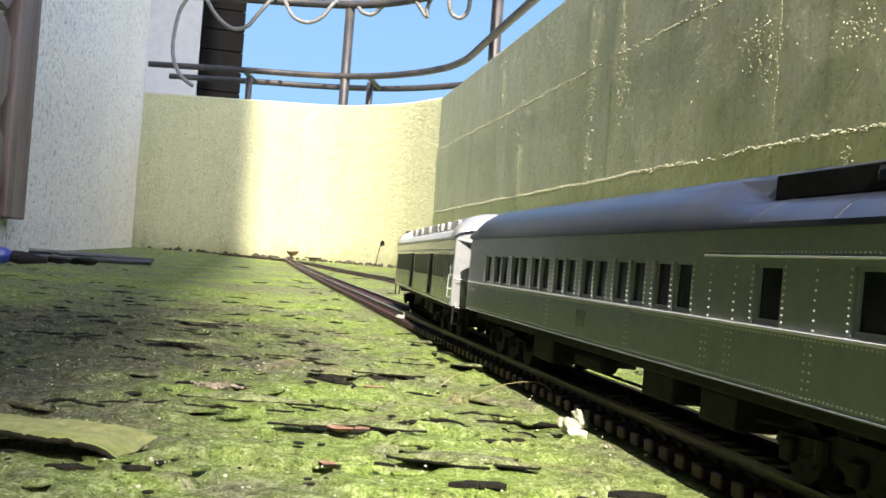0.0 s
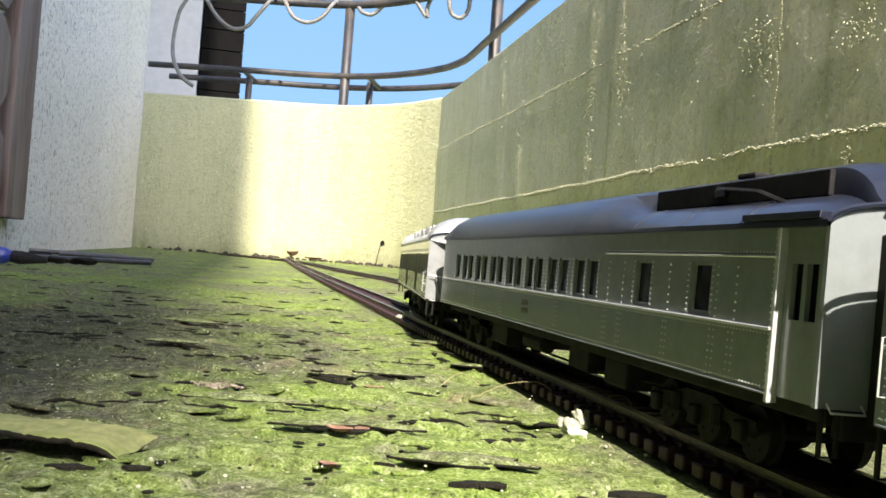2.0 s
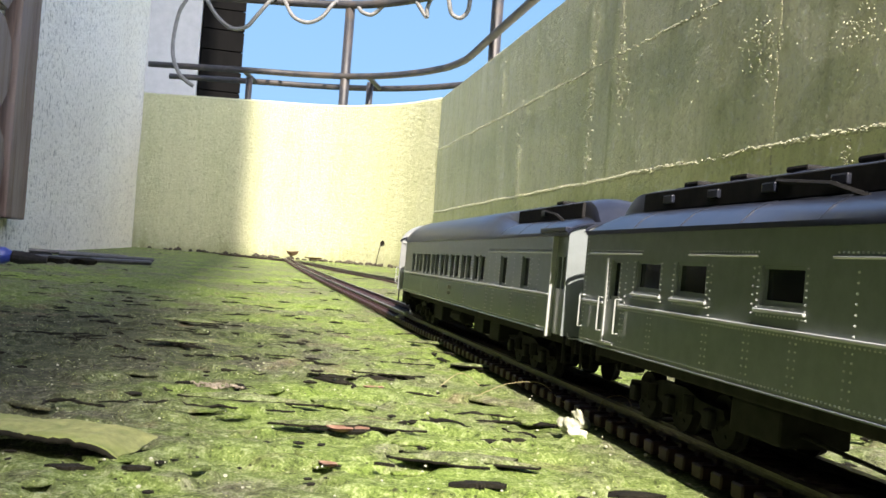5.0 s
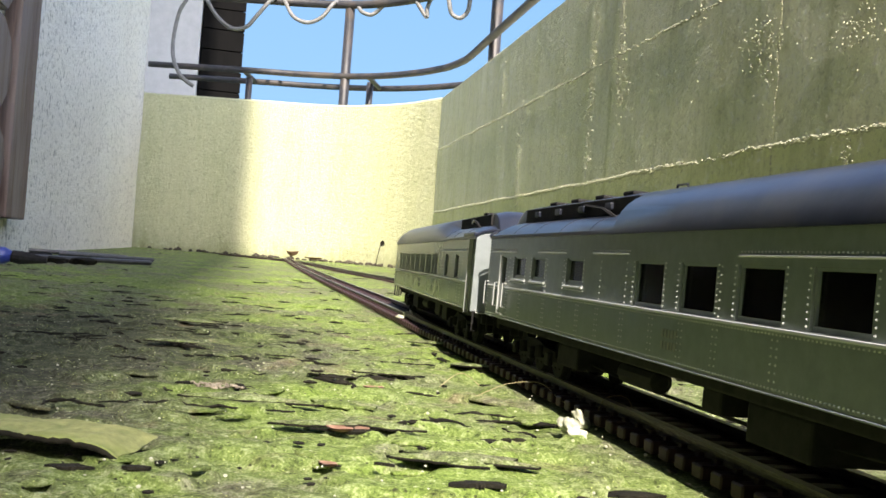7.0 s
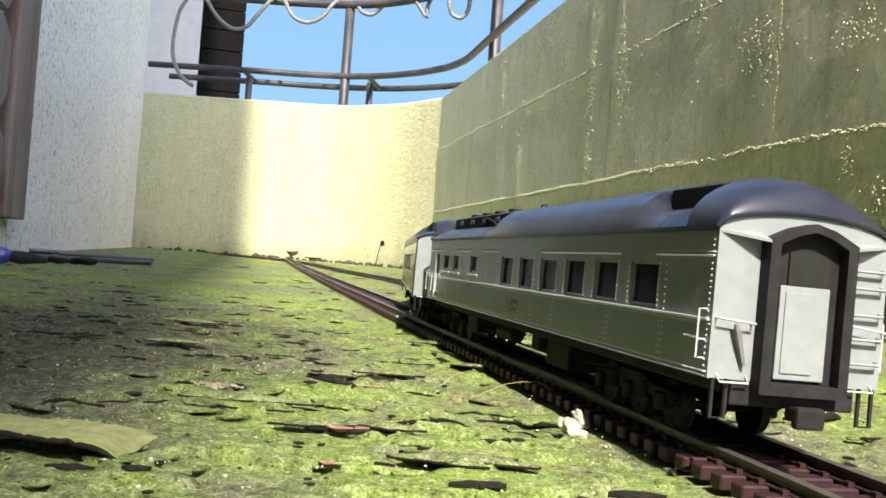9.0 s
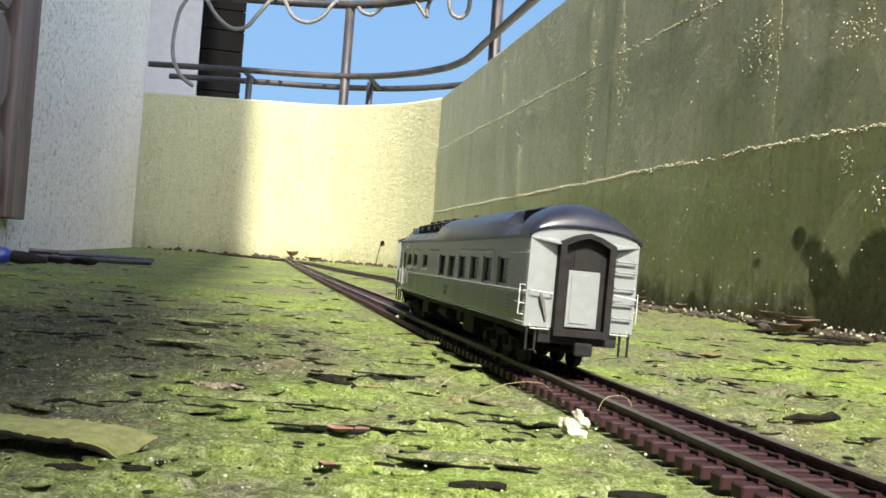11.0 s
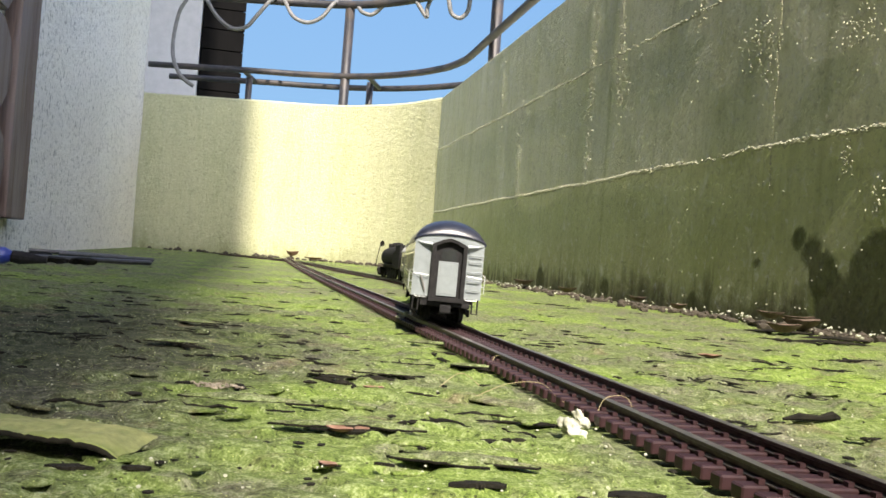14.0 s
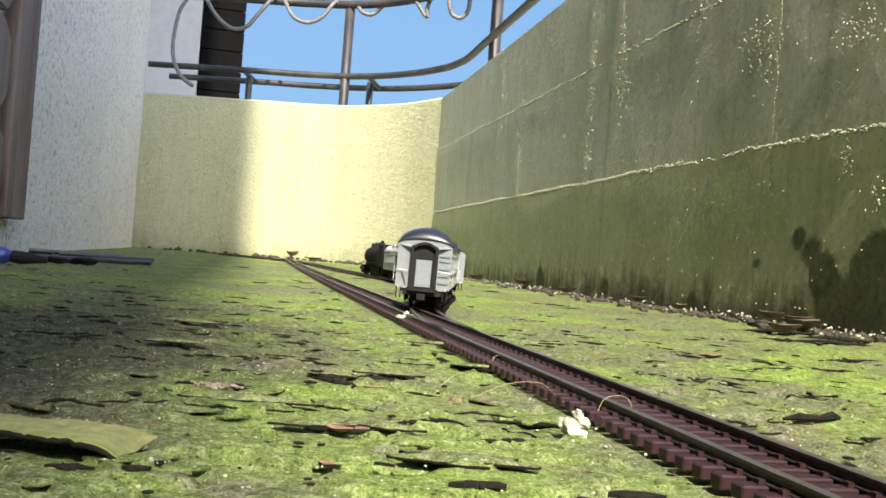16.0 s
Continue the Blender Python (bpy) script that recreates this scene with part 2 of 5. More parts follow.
# near-black, for real bark and for shade drawn into cracks and gaps
BARK_AND_SHADE = grainy("dark_bark_and_gap_shade", (0.004, 0.004, 0.003), (0.018, 0.016, 0.010), 180, 0.9, bump=0.8, dist=0.001, spec=0.2)
BLUE = grainy("blue_plastic", (0.02, 0.035, 0.2), (0.035, 0.06, 0.3), 60, 0.3, bump=0.05)
STEEL = grainy("dull_steel_rod", (0.05, 0.05, 0.05), (0.1, 0.1, 0.1), 80, 0.45, 0.5)


# ---- building helpers ----
def part(name, bm, mat, parent=None, label="", smooth=False):
    """Link a bmesh as one mesh object under a thing."""
    me = bpy.data.meshes.new(name)
    if smooth:
        for e in bm.edges:
            e.smooth = len(e.link_faces) == 2 and e.calc_face_angle(0) < 0.65
    bm.to_mesh(me)
    bm.free()
    for m in (mat if isinstance(mat, (list, tuple)) else [mat]):
        me.materials.append(m)
    if smooth:
        for p in me.polygons:
            p.use_smooth = True
    ob = new(name, me)
    if parent is not None:
        ob.parent = parent
    if label:
        tagged(ob, label)
    return ob


def shared(name, mesh, parent, m=None):
    ob = new(name, mesh)
    ob.parent = parent
    if m is not None:
        ob.matrix_basis = m
    return ob


def empty(name, label="", category="", group="", m=None):
    ob = new(name)
    ob.empty_display_size = 0.01
    if m is not None:
        ob.matrix_basis = m
    return tagged(ob, label, category, group)


def box(bm, x0, x1, y0, y1, z0, z1, bevel=0.0, seg=2):
    r = bmesh.ops.create_cube(bm, size=1, matrix=Matrix.Translation(((x0 + x1) / 2, (y0 + y1) / 2, (z0 + z1) / 2)) @ Matrix.Diagonal((x1 - x0, y1 - y0, z1 - z0, 1)))
    if bevel:
        edges = list({e for v in r["verts"] for e in v.link_edges})
        bmesh.ops.bevel(bm, geom=edges, offset=bevel, segments=seg, affect="EDGES", profile=0.6)
    return bm


def tube(bm, pts, r, n=8, caps=True):
    """A round bar along points; r may be a list."""
    pts = [Vector(p) for p in pts]
    rings, up = [], None
    for i, p in enumerate(pts):
        t = (pts[min(i + 1, len(pts) - 1)] - pts[max(i - 1, 0)]).normalized()
        if up is None:
            up = t.orthogonal().normalized()
        up = (up - t * up.dot(t)).normalized()
        side = t.cross(up)
        rr = r[i] if isinstance(r, (list, tuple)) else r
        rings.append([bm.verts.new(p + rr * (math.cos(a) * up + math.sin(a) * side)) for a in [2 * math.pi * k / n for k in range(n)]])
    for a, b in zip(rings, rings[1:]):
        for k in range(n):
            bm.faces.new((a[k], a[(k + 1) % n], b[(k + 1) % n], b[k]))
    if caps:
        bm.faces.new(list(reversed(rings[0])))
        bm.faces.new(rings[-1])
    return bm


def sweep(bm, ring_rows, closed=True, caps=True, mat=0):
    """Faces between rows of points of equal length."""
    vs = [[bm.verts.new(p) for p in row] for row in ring_rows]
    n = len(vs[0])
    for a, b in zip(vs, vs[1:]):
        for k in range(n if closed else n - 1):
            bm.faces.new((a[k], a[(k + 1) % n], b[(k + 1) % n], b[k])).material_index = mat
    if caps and closed:
        bm.faces.new(list(reversed(vs[0]))).material_index = mat
        bm.faces.new(vs[-1]).material_index = mat
    return bm


def curve_through(pts, per=10):
    """Catmull-Rom through points."""
    pts = [Vector(p) for p in pts]
    out = []
    for i in range(len(pts) - 1):
        a, b, c, d = pts[max(i - 1, 0)], pts[i], pts[i + 1], pts[min(i + 2, len(pts) - 1)]
        for k in range(per):
            t = k / per
            out.append(0.5 * (2 * b + (c - a) * t + (2 * a - 5 * b + 4 * c - d) * t * t + (3 * b - a - 3 * c + d) * t ** 3))
    return out + [pts[-1]]


def offset_line(pts, dist):
    """A plan line moved to its left-hand normal by dist."""
    out = []
    for i, p in enumerate(pts):
        t = pts[min(i + 1, len(pts) - 1)] - pts[max(i - 1, 0)]
        t.z = 0
        t.normalize()
        out.append(p + dist * Vector((t.y, -t.x, 0)))
    return out


# ---- the balcony: floor, parapet, left wall ----
WALL_TOP = 0.516


def floor_z(x, y):
    far = max(0.0, min(1.0, (y - 1.0) / 2.0))
    return 0.010 * far * far


def make_floor():
    ys = [-1.2, -0.6, -0.3, -0.15, -0.05, 0.03] + list(0.08 * (3.3 / 0.08) ** (np.arange(500) / 499))
    verts, rows = [], []
    for y in ys:
        half = max(0.12, 0.56 * abs(y) + 0.10)
        k = 330
        lo, hi = (-half * 1.0, half) if 0 < y else (-1.4, 0.6)
        row = []
        for i in range(k + 1):
            x = lo + (hi - lo) * i / k
            z = floor_z(x, y)
            if y > 0.05:
                p = Vector((x, y, 0))
                amp = min(1.0, 0.35 + y)
                z += 0.0011 * amp * noise.noise(p * 28) + 0.0007 * noise.noise(p * 95 + Vector((3, 1, 7)))
                e = noise.noise(p * 60 + Vector((9, 2, 4))) + 0.5 * noise.noise(p * 170)
                z += 0.0016 * max(0.0, min(1.0, (e - 0.05) * 9))          # lifted crusts with steep lips
                z += 0.00035 * noise.noise(p * 420)
                w = N.dot(p) - 0.099
                if abs(w) < 0.02 and y < 3:                                # flat bed under the track
                    z = floor_z(x, y) + (z - floor_z(x, y)) * 0.15
            row.append(len(verts))
            verts.append((x, y, z - 0.0008))
        rows.append(row)
    faces = [(a[i], a[i + 1], b[i + 1], b[i]) for a, b in zip(rows, rows[1:]) for i in range(len(a) - 1)]
    me = bpy.data.meshes.new("floor")
    me.from_pydata(verts, [], faces)
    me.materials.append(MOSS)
    for p in me.polygons:
        p.use_smooth = True
    tagged(new("floor", me), "balcony floor of old concrete overgrown with yellow-green moss", "floor", kind="structure")
    bm = box(bmesh.new(), -2.2, 1.1, -1.4, 3.6, -0.2, -0.006)
    tagged(part("floor_slab", bm, MOSS), "concrete balcony slab under the moss", "floor", kind="structure")
    bm = box(bmesh.new(), -2500, 2500, -2500, 2500, -3.4, -3.2)
    tagged(part("ground", bm, MOSS), "green ground far below the balcony", "ground", kind="structure")


def at(w, s, z=0.0):
    """A point w metres to the right and s metres along the balcony."""
    p = N * w + D * s
    return Vector((p.x, p.y, z))


CORNER = [Vector(p) for p in ((-0.032, 2.745, 0), (-0.074, 2.806, 0), (-0.145, 2.897, 0), (-0.256, 2.990, 0), (-0.369, 3.042, 0), (-0.519, 3.066, 0), (-0.667, 3.068, 0), (-1.02, 3.088, 0), (-1.45, 3.115, 0))]


def wall_strip(name, line, thick, mat, label):
    inner, outer = line, offset_line(line, thick)
    zs = [-0.02, 0.05, 0.12, 0.178, 0.25, 0.30, 0.358, 0.43, 0.49, WALL_TOP - 0.006]
    bm = bmesh.new()
    rows = []
    for i, (p, q) in enumerate(zip(inner, outer)):
        nrm = (q - p).normalized()
        row = []
        for z in zs:
            w = 0.0006 * noise.noise(Vector((p.x * 3, p.y * 3, z * 5))) + 0.0004 * noise.noise(Vector((p.x * 22, p.y * 22, z * 22)))
            row.append(p + nrm * w + Vector((0, 0, z)))
        row.append(p + nrm * 0.006 + Vector((0, 0, WALL_TOP + 0.002 * noise.noise(Vector((p.x * 9, p.y * 9, 5))))))
        row += [q + Vector((0, 0, WALL_TOP)), q + Vector((0, 0, -0.2)), p + nrm * 0.05 + Vector((0, 0, -0.2))]
        rows.append(row)
    sweep(bm, rows)
    bmesh.ops.recalc_face_normals(bm, faces=bm.faces)
    ob = part(name, bm, mat)
    return tagged(ob, label, "wall", kind="structure")


def make_walls():
    s_end = D.dot(CORNER[0])
    straight = [at(0.5, s) for s in np.linspace(-1.2, s_end, 90)]
    right = wall_strip("wall_right", straight, 0.22, WALL_R, "concrete parapet streaked with green algae and white bloom")
    curve = curve_through(CORNER, 9)
    wall_strip("wall_far", curve, 0.22, WALL_F, "curved pale limewashed parapet, yellowed and sunlit")
    # ridges of lime along the formwork joints
    rl = random.Random(3)
    def ridge(pts, r, thick):
        bm = bmesh.new()
        for p, q in zip(pts, pts[1:]):
            gap = noise.noise(p * 7)
            for k in range(max(1, int(thick * (1.2 + 2.2 * gap)))):
                c = p.lerp(q, rl.random()) + Vector((0, 0, rl.gauss(0, r * 0.6)))
                e = r * rl.uniform(0.35, 1.1)
                v = [bm.verts.new(c + D * (e * 1.9 * math.cos(a) * rl.uniform(0.6, 1.3)) + Vector((0, 0, e * math.sin(a) * rl.uniform(0.6, 1.2)))) for a in (0, 1.26, 2.5, 3.8, 5)]
                t = bm.verts.new(c - N * e * rl.uniform(0.5, 1.0))
                for i in range(5):
                    bm.faces.new((v[i], v[(i + 1) % 5], t))
        tagged(part("formwork_joint", bm, LIME, right, "crusted white lime line on the wall"), kind="stuff")
    for z0, s0, s1, thick in ((0.1775, 0.35, s_end, 4), (0.358, 1.0, s_end, 2.2)):
        n = 420
        ridge([at(0.4994, s0 + (s1 - s0) * i / n, z0 + 0.003 * noise.noise(Vector((i * 0.055, z0, 1))) + 0.0018 * noise.noise(Vector((i * 0.25, z0, 4)))) for i in range(n + 1)], 0.0021, thick * 1.8)
    for s, z0, z1, thick in ((0.869, 0.135, 0.42, 2.4), (1.815, 0.165, 0.24, 1.2), (1.42, 0.28, 0.5, 1.2), (1.31, 0.30, 0.48, 1.0)):
        ridge([at(0.4994, s + 0.004 * noise.noise(Vector((i * 0.1, s, 2))), z0 + (z1 - z0) * i / 90) for i in range(91)], 0.0013, thick)
    # patches of crystalline bloom
    rnd = random.Random(5)
    bm = bmesh.new()
    for cs, cz, ds, dz, n in ((0.905, 0.285, 0.02, 0.02, 90), (0.74, 0.265, 0.015, 0.012, 40), (0.745, 0.155, 0.006, 0.008, 26), (1.42, 0.33, 0.012, 0.08, 110), (1.30, 0.37, 0.01, 0.06, 80), (1.82, 0.26, 0.012, 0.07, 80), (1.98, 0.37, 0.012, 0.05, 70), (1.29, 0.30, 0.02, 0.02, 50), (1.1, 0.11, 0.3, 0.06, 40), (0.9, 0.07, 0.2, 0.035, 30), (1.9, 0.12, 0.2, 0.04, 30), (1.2, 0.25, 0.5, 0.12, 60), (0.70, 0.12, 0.006, 0.008, 14), (1.05, 0.40, 0.01, 0.05, 70)):
        for k in range(n * 2):
            p = at(0.4992, rnd.gauss(cs, ds), max(0.02, rnd.gauss(cz, dz)))
            r = rnd.uniform(0.0003, 0.0012) * (0.45 if ds > 0.1 else 1)
            v = [bm.verts.new(p + D * (r * math.cos(a) * rnd.uniform(0.6, 1.3)) + Vector((0, 0, r * math.sin(a) * rnd.uniform(0.7, 2.2)))) for a in (0, 1.26, 2.5, 3.8, 5)]
            c = bm.verts.new(p - N * rnd.uniform(0.0008, 0.002))
            for i in range(5):
                bm.faces.new((v[i], v[(i + 1) % 5], c))
    tagged(part("lime_crystals", bm, LIME, right, "crusted white lime spots on the wall"), kind="stuff")
    # the house wall on the left, rough render
    bm = bmesh.new()
    rows = []
    plan = [(-0.377, u) for u in np.linspace(1.25, 3.12, 44)]
    for w, u in plan:
        rows.append([at(w + 0.003 * noise.noise(Vector((u * 6, z * 6, 3))), u, z) for z in list(np.linspace(-0.05, 1.2, 24)) + [7.0]] + [at(-0.75, u, 7.0), at(-0.75, u, -0.05)])
    sweep(bm, rows)
    bmesh.ops.recalc_face_normals(bm, faces=bm.faces)
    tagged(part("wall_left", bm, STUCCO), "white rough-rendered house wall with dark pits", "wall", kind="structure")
    # dark boarded wall added unseen beside the camera to block sky light
    bm = box(bmesh.new(), -0.9, 0, -3.19, 1.24, -3.2, 7.0)
    ob = part("wall_sky_blocker", bm, BOARD)
    ob.matrix_world = Matrix.Translation(at(-0.392, 0.0)) @ Matrix.Rotation(HEAD, 4, "Z")
    tagged(ob, "added brown boarded wall beside the balcony, unseen, cuts sky light", "wall", kind="structure")
    # the house behind the camera, whose corner shades the left of the floor
    bm = box(bmesh.new(), -8, 0, -5, 0, -3.2, 8.5)
    ob = part("wall_house", bm, STUCCO)
    ob.matrix_world = Matrix.Translation(at(-0.163, -3.2)) @ Matrix.Rotation(HEAD, 4, "Z")
    tagged(ob, "tall white rendered house wall behind the balcony", "wall", kind="structure")


make_floor()
make_walls()


def make_backdrop():
    """Clear blue sky far beyond the parapet."""
    m = bpy.data.materials.new("clear_blue_sky")
    m.use_nodes = True
    nt = m.node_tree
    nt.nodes.remove(nt.nodes["Principled BSDF"])
    em, sep, g = nt.nodes.new("ShaderNodeEmission"), nt.nodes.new("ShaderNodeSeparateXYZ"), nt.nodes.new("ShaderNodeTexCoord")
    nt.links.new(g.outputs["Generated"], sep.inputs[0])
    nt.links.new(ramp(nt, sep.outputs[2], [(0.0, (0.086, 0.168, 0.270)), (1.0, (0.054, 0.126, 0.262))]), em.inputs["Color"])
    nt.links.new(em.outputs[0], nt.nodes["Material Output"].inputs[0])
    bm = bmesh.new()
    rows = []
    for i in range(49):
        a = radians(-42 + 84 * i / 48)
        p = Vector((math.sin(a), math.cos(a), 0))
        rows.append([p * r + Vector((0, 0, z)) for r, z in ((1900, -3), (1900, 850), (1910, 850), (1910, -3))])
    sweep(bm, rows)
    bmesh.ops.recalc_face_normals(bm, faces=bm.faces)
    tagged(part("backdrop", bm, m), "clear blue sky beyond the parapet", "sky", kind="structure")


make_backdrop()


# ---- railing, cable, neighbours ----
def make_railing():
    s_end = D.dot(CORNER[0])
    base = [at(0.5, s) for s in np.linspace(0.2, s_end - 0.06, 12)] + curve_through(CORNER[1:-1], 6)
    rail = empty("railing", "dark painted iron pipe railing on the parapet", "railing")
    def ring(name, off, z, r, a=0, b=None):
        pts = curve_through([p + Vector((0, 0, z)) for p in offset_line(base, off)][a:b], 2)
        return part(name, tube(bmesh.new(), pts, r, 10), IRON, rail, smooth=True)
    ring("lower_rail", 0.05, 0.618, 0.0105)
    ring("outer_rail", 0.25, 0.618, 0.0105)
    ring("top_rail", 0.05, 0.853, 0.0135)
    inner, outer = offset_line(base, 0.05), offset_line(base, 0.25)
    def post(name, x, y, z0, z1, r):
        part(name, tube(bmesh.new(), [(x, y, z0), (x, y, z0 + 0.01), (x, y, z1)], [r * 1.25, r, r], 10), IRON, rail, smooth=True)
    post("post", -0.362, 3.10, WALL_TOP - 0.01, 0.853, 0.0155)
    post("post", 0.094, 2.47, WALL_TOP - 0.01, 0.853, 0.0155)
    post("short_post", -0.70, 3.22, WALL_TOP - 0.01, 0.618, 0.011)
    post("short_post", -0.285, 3.17, WALL_TOP - 0.01, 0.618, 0.011)
    for x, y, x2, y2 in ((-0.70, 3.12, -0.70, 3.32), (-0.285, 3.06, -0.26, 3.26)):
        part("cross_bar", tube(bmesh.new(), [(x, y, 0.618), (x2, y2, 0.618)], 0.008, 8), IRON, rail)
    # cable wound in loose loops round the top rail
    pts = [(-0.885, 3.10, 0.875), (-0.891, 3.07, 0.822), (-0.91, 3.07, 0.784), (-0.922, 3.07, 0.709), (-0.917, 3.06, 0.636), (-0.886, 3.05, 0.574), (-0.841, 3.05, 0.541)]
    bm = tube(bmesh.new(), curve_through(pts, 8), 0.0066, 8)
    tagged(part("hanging_cable_end", bm, CABLE, smooth=True), "grey cable end hanging from the top rail", "cable")
    sag = [(-0.85, 3.13, 0.87), (-0.827, 3.08, 0.83), (-0.786, 3.07, 0.775), (-0.738, 3.07, 0.742), (-0.692, 3.07, 0.749), (-0.659, 3.07, 0.789), (-0.621, 3.08, 0.843), (-0.595, 3.13, 0.873), (-0.575, 3.10, 0.845), (-0.54, 3.07, 0.794), (-0.493, 3.07, 0.779), (-0.448, 3.07, 0.801), (-0.415, 3.08, 0.85),
           (-0.39, 3.13, 0.873), (-0.345, 3.10, 0.86), (-0.322, 3.06, 0.826), (-0.293, 3.06, 0.817), (-0.271, 3.06, 0.829), (-0.233, 3.04, 0.862), (-0.19, 3.06, 0.875), (-0.15, 2.99, 0.86), (-0.135, 2.95, 0.833), (-0.106, 2.94, 0.793), (-0.105, 2.94, 0.823), (-0.09, 2.94, 0.86),
           (-0.05, 2.86, 0.872), (-0.045, 2.74, 0.83), (-0.036, 2.72, 0.783), (-0.026, 2.72, 0.751), (-0.001, 2.72, 0.741), (0.019, 2.72, 0.762), (0.023, 2.72, 0.795), (0.03, 2.74, 0.86)]
    bm = tube(bmesh.new(), curve_through(sag, 8), 0.0066, 8)
    tagged(part("wound_cable", bm, CABLE, smooth=True), "grey cable looped loosely round the top rail", "cable")


def make_neighbour():
    house = empty("neighbour_house", "white house with dark boarded side beyond the parapet", "house", m=Matrix.Translation((-1.4, 5.0, -3.2)) @ Matrix.Rotation(HEAD + 0.045, 4, "Z"))
    part("wall", box(bmesh.new(), -1.2, 0.037, 0.0, 2.5, 0, 6.5, 0.01), WHITE, house)
    part("dark_boarding", box(bmesh.new(), 0.040, 0.255, 0.05, 2.4, 0, 6.5, 0.006), DARK, house, "almost black boarded wall")
    for k in range(22):
        part("board", box(bmesh.new(), 0.044, 0.262, 0.035, 0.049, 3.4 + k * 0.11, 3.505 + k * 0.11, 0.003), DARK, house)


def make_screen():
    """Wooden trellis gate that hangs on the left wall, clear of the floor."""
    m = Matrix.Translation(at(-0.352, 1.56, 0.0)) @ Matrix.Rotation(HEAD, 4, "Z")
    g = empty("wooden_screen", "weathered wooden screen with scalloped boards, hung on the house wall", "screen", m=m)
    part("stile", box(bmesh.new(), -0.024, 0.0, -0.100, 0.016, 0.053, 0.62, 0.003), WOOD, g)
    # added board, run far back unseen to dim the light on the car sides
    part("back_board", box(bmesh.new(), -0.034, -0.026, -4.7, -0.02, 0.056, 0.62), DARK, g, "added dark board behind the slats, run on out of view")
    for k in range(4):
        z = 0.06 + k * 0.138
        bm = bmesh.new()
        prof = [(-0.55, 0.0), (-0.16, 0.0), (-0.125, 0.03), (-0.112, 0.07), (-0.125, 0.105), (-0.17, 0.13), (-0.55, 0.135)]
        sweep(bm, [[Vector((xx, y, z + zz)) for y, zz in prof] for xx in (-0.022, -0.004)])
        bmesh.ops.recalc_face_normals(bm, faces=bm.faces)
        bmesh.ops.bevel(bm, geom=bm.edges[:], offset=0.003, segments=2, affect="EDGES")
        part("slat", bm, WOOD, g)


make_railing()
make_neighbour()
make_screen()

# ---- the track ----
RAILTOP_Z = 0.0058
S_KNOTS = [(-1.0, 0.0), (0.43, 0.0), (0.75, -0.255), (0.89, -0.255), (1.25, 0.0), (1.6, 0.10), (2.3, 0.05), (2.6, 0.30), (3.4, 1.6)]
LANE = 0.0989


def turn_at(s):
    for (a, u), (b, v) in zip(S_KNOTS, S_KNOTS[1:]):
        if a <= s < b:
            return u + (v - u) * (s - a) / (b - a)
    return S_KNOTS[-1][1]


STEP = 0.005
ROUTE = [at(LANE, -1.0)]                      # the route that the train takes, from s = -1
for i in range(int(4.2 / STEP)):
    h = HEAD + turn_at(-1.0 + (i + 0.5) * STEP)
    ROUTE.append(ROUTE[-1] + STEP * Vector((-math.sin(h), math.cos(h), 0)))


def on_route(s):
    """Point of the route at s, on the rail tops."""
    k = max(0.0, min((s + 1.0) / STEP, len(ROUTE) - 1.001))
    i = int(k)
    p = ROUTE[i].lerp(ROUTE[i + 1], k - i)
    return Vector((p.x, p.y, RAILTOP_Z + floor_z(p.x, p.y)))


def straight_route(s):
    p = at(LANE, s)
    return Vector((p.x, p.y, RAILTOP_Z + floor_z(p.x, p.y)))


def tie_mesh():
    bm = bmesh.new()
    box(bm, -0.0148, 0.0148, -0.0021, 0.0021, -0.0054, -0.0026, 0.00035, 1)
    for x in (-0.0086, 0.0086):
        for dx in (-0.0019, 0.0019):
            box(bm, x + dx - 0.0006, x + dx + 0.0006, -0.0008, 0.0008, -0.0027, -0.0017)
    me = bpy.data.meshes.new("tie")
    bm.to_mesh(me)
    bm.free()
    me.materials.append(TIE)
    return me


TIE_MESH = tie_mesh()


def rail_rows(route, s0, s1, off, n):
    prof = [(-0.0011, 0), (-0.0011, -0.0006), (-0.0004, -0.0009), (-0.0004, -0.0018), (-0.0013, -0.0023), (-0.0013, -0.0026), (0.0013, -0.0026), (0.0013, -0.0023), (0.0004, -0.0018), (0.0004, -0.0009), (0.0011, -0.0006), (0.0011, 0)]
    rows = []
    for i in range(n + 1):
        s = s0 + (s1 - s0) * i / n
        p, t = route(s), (route(s + 0.004) - route(s - 0.004)).normalized()
        side = Vector((t.y, -t.x, 0))
        rows.append([p + side * (off + x) + Vector((0, 0, z)) for x, z in prof])
    return rows


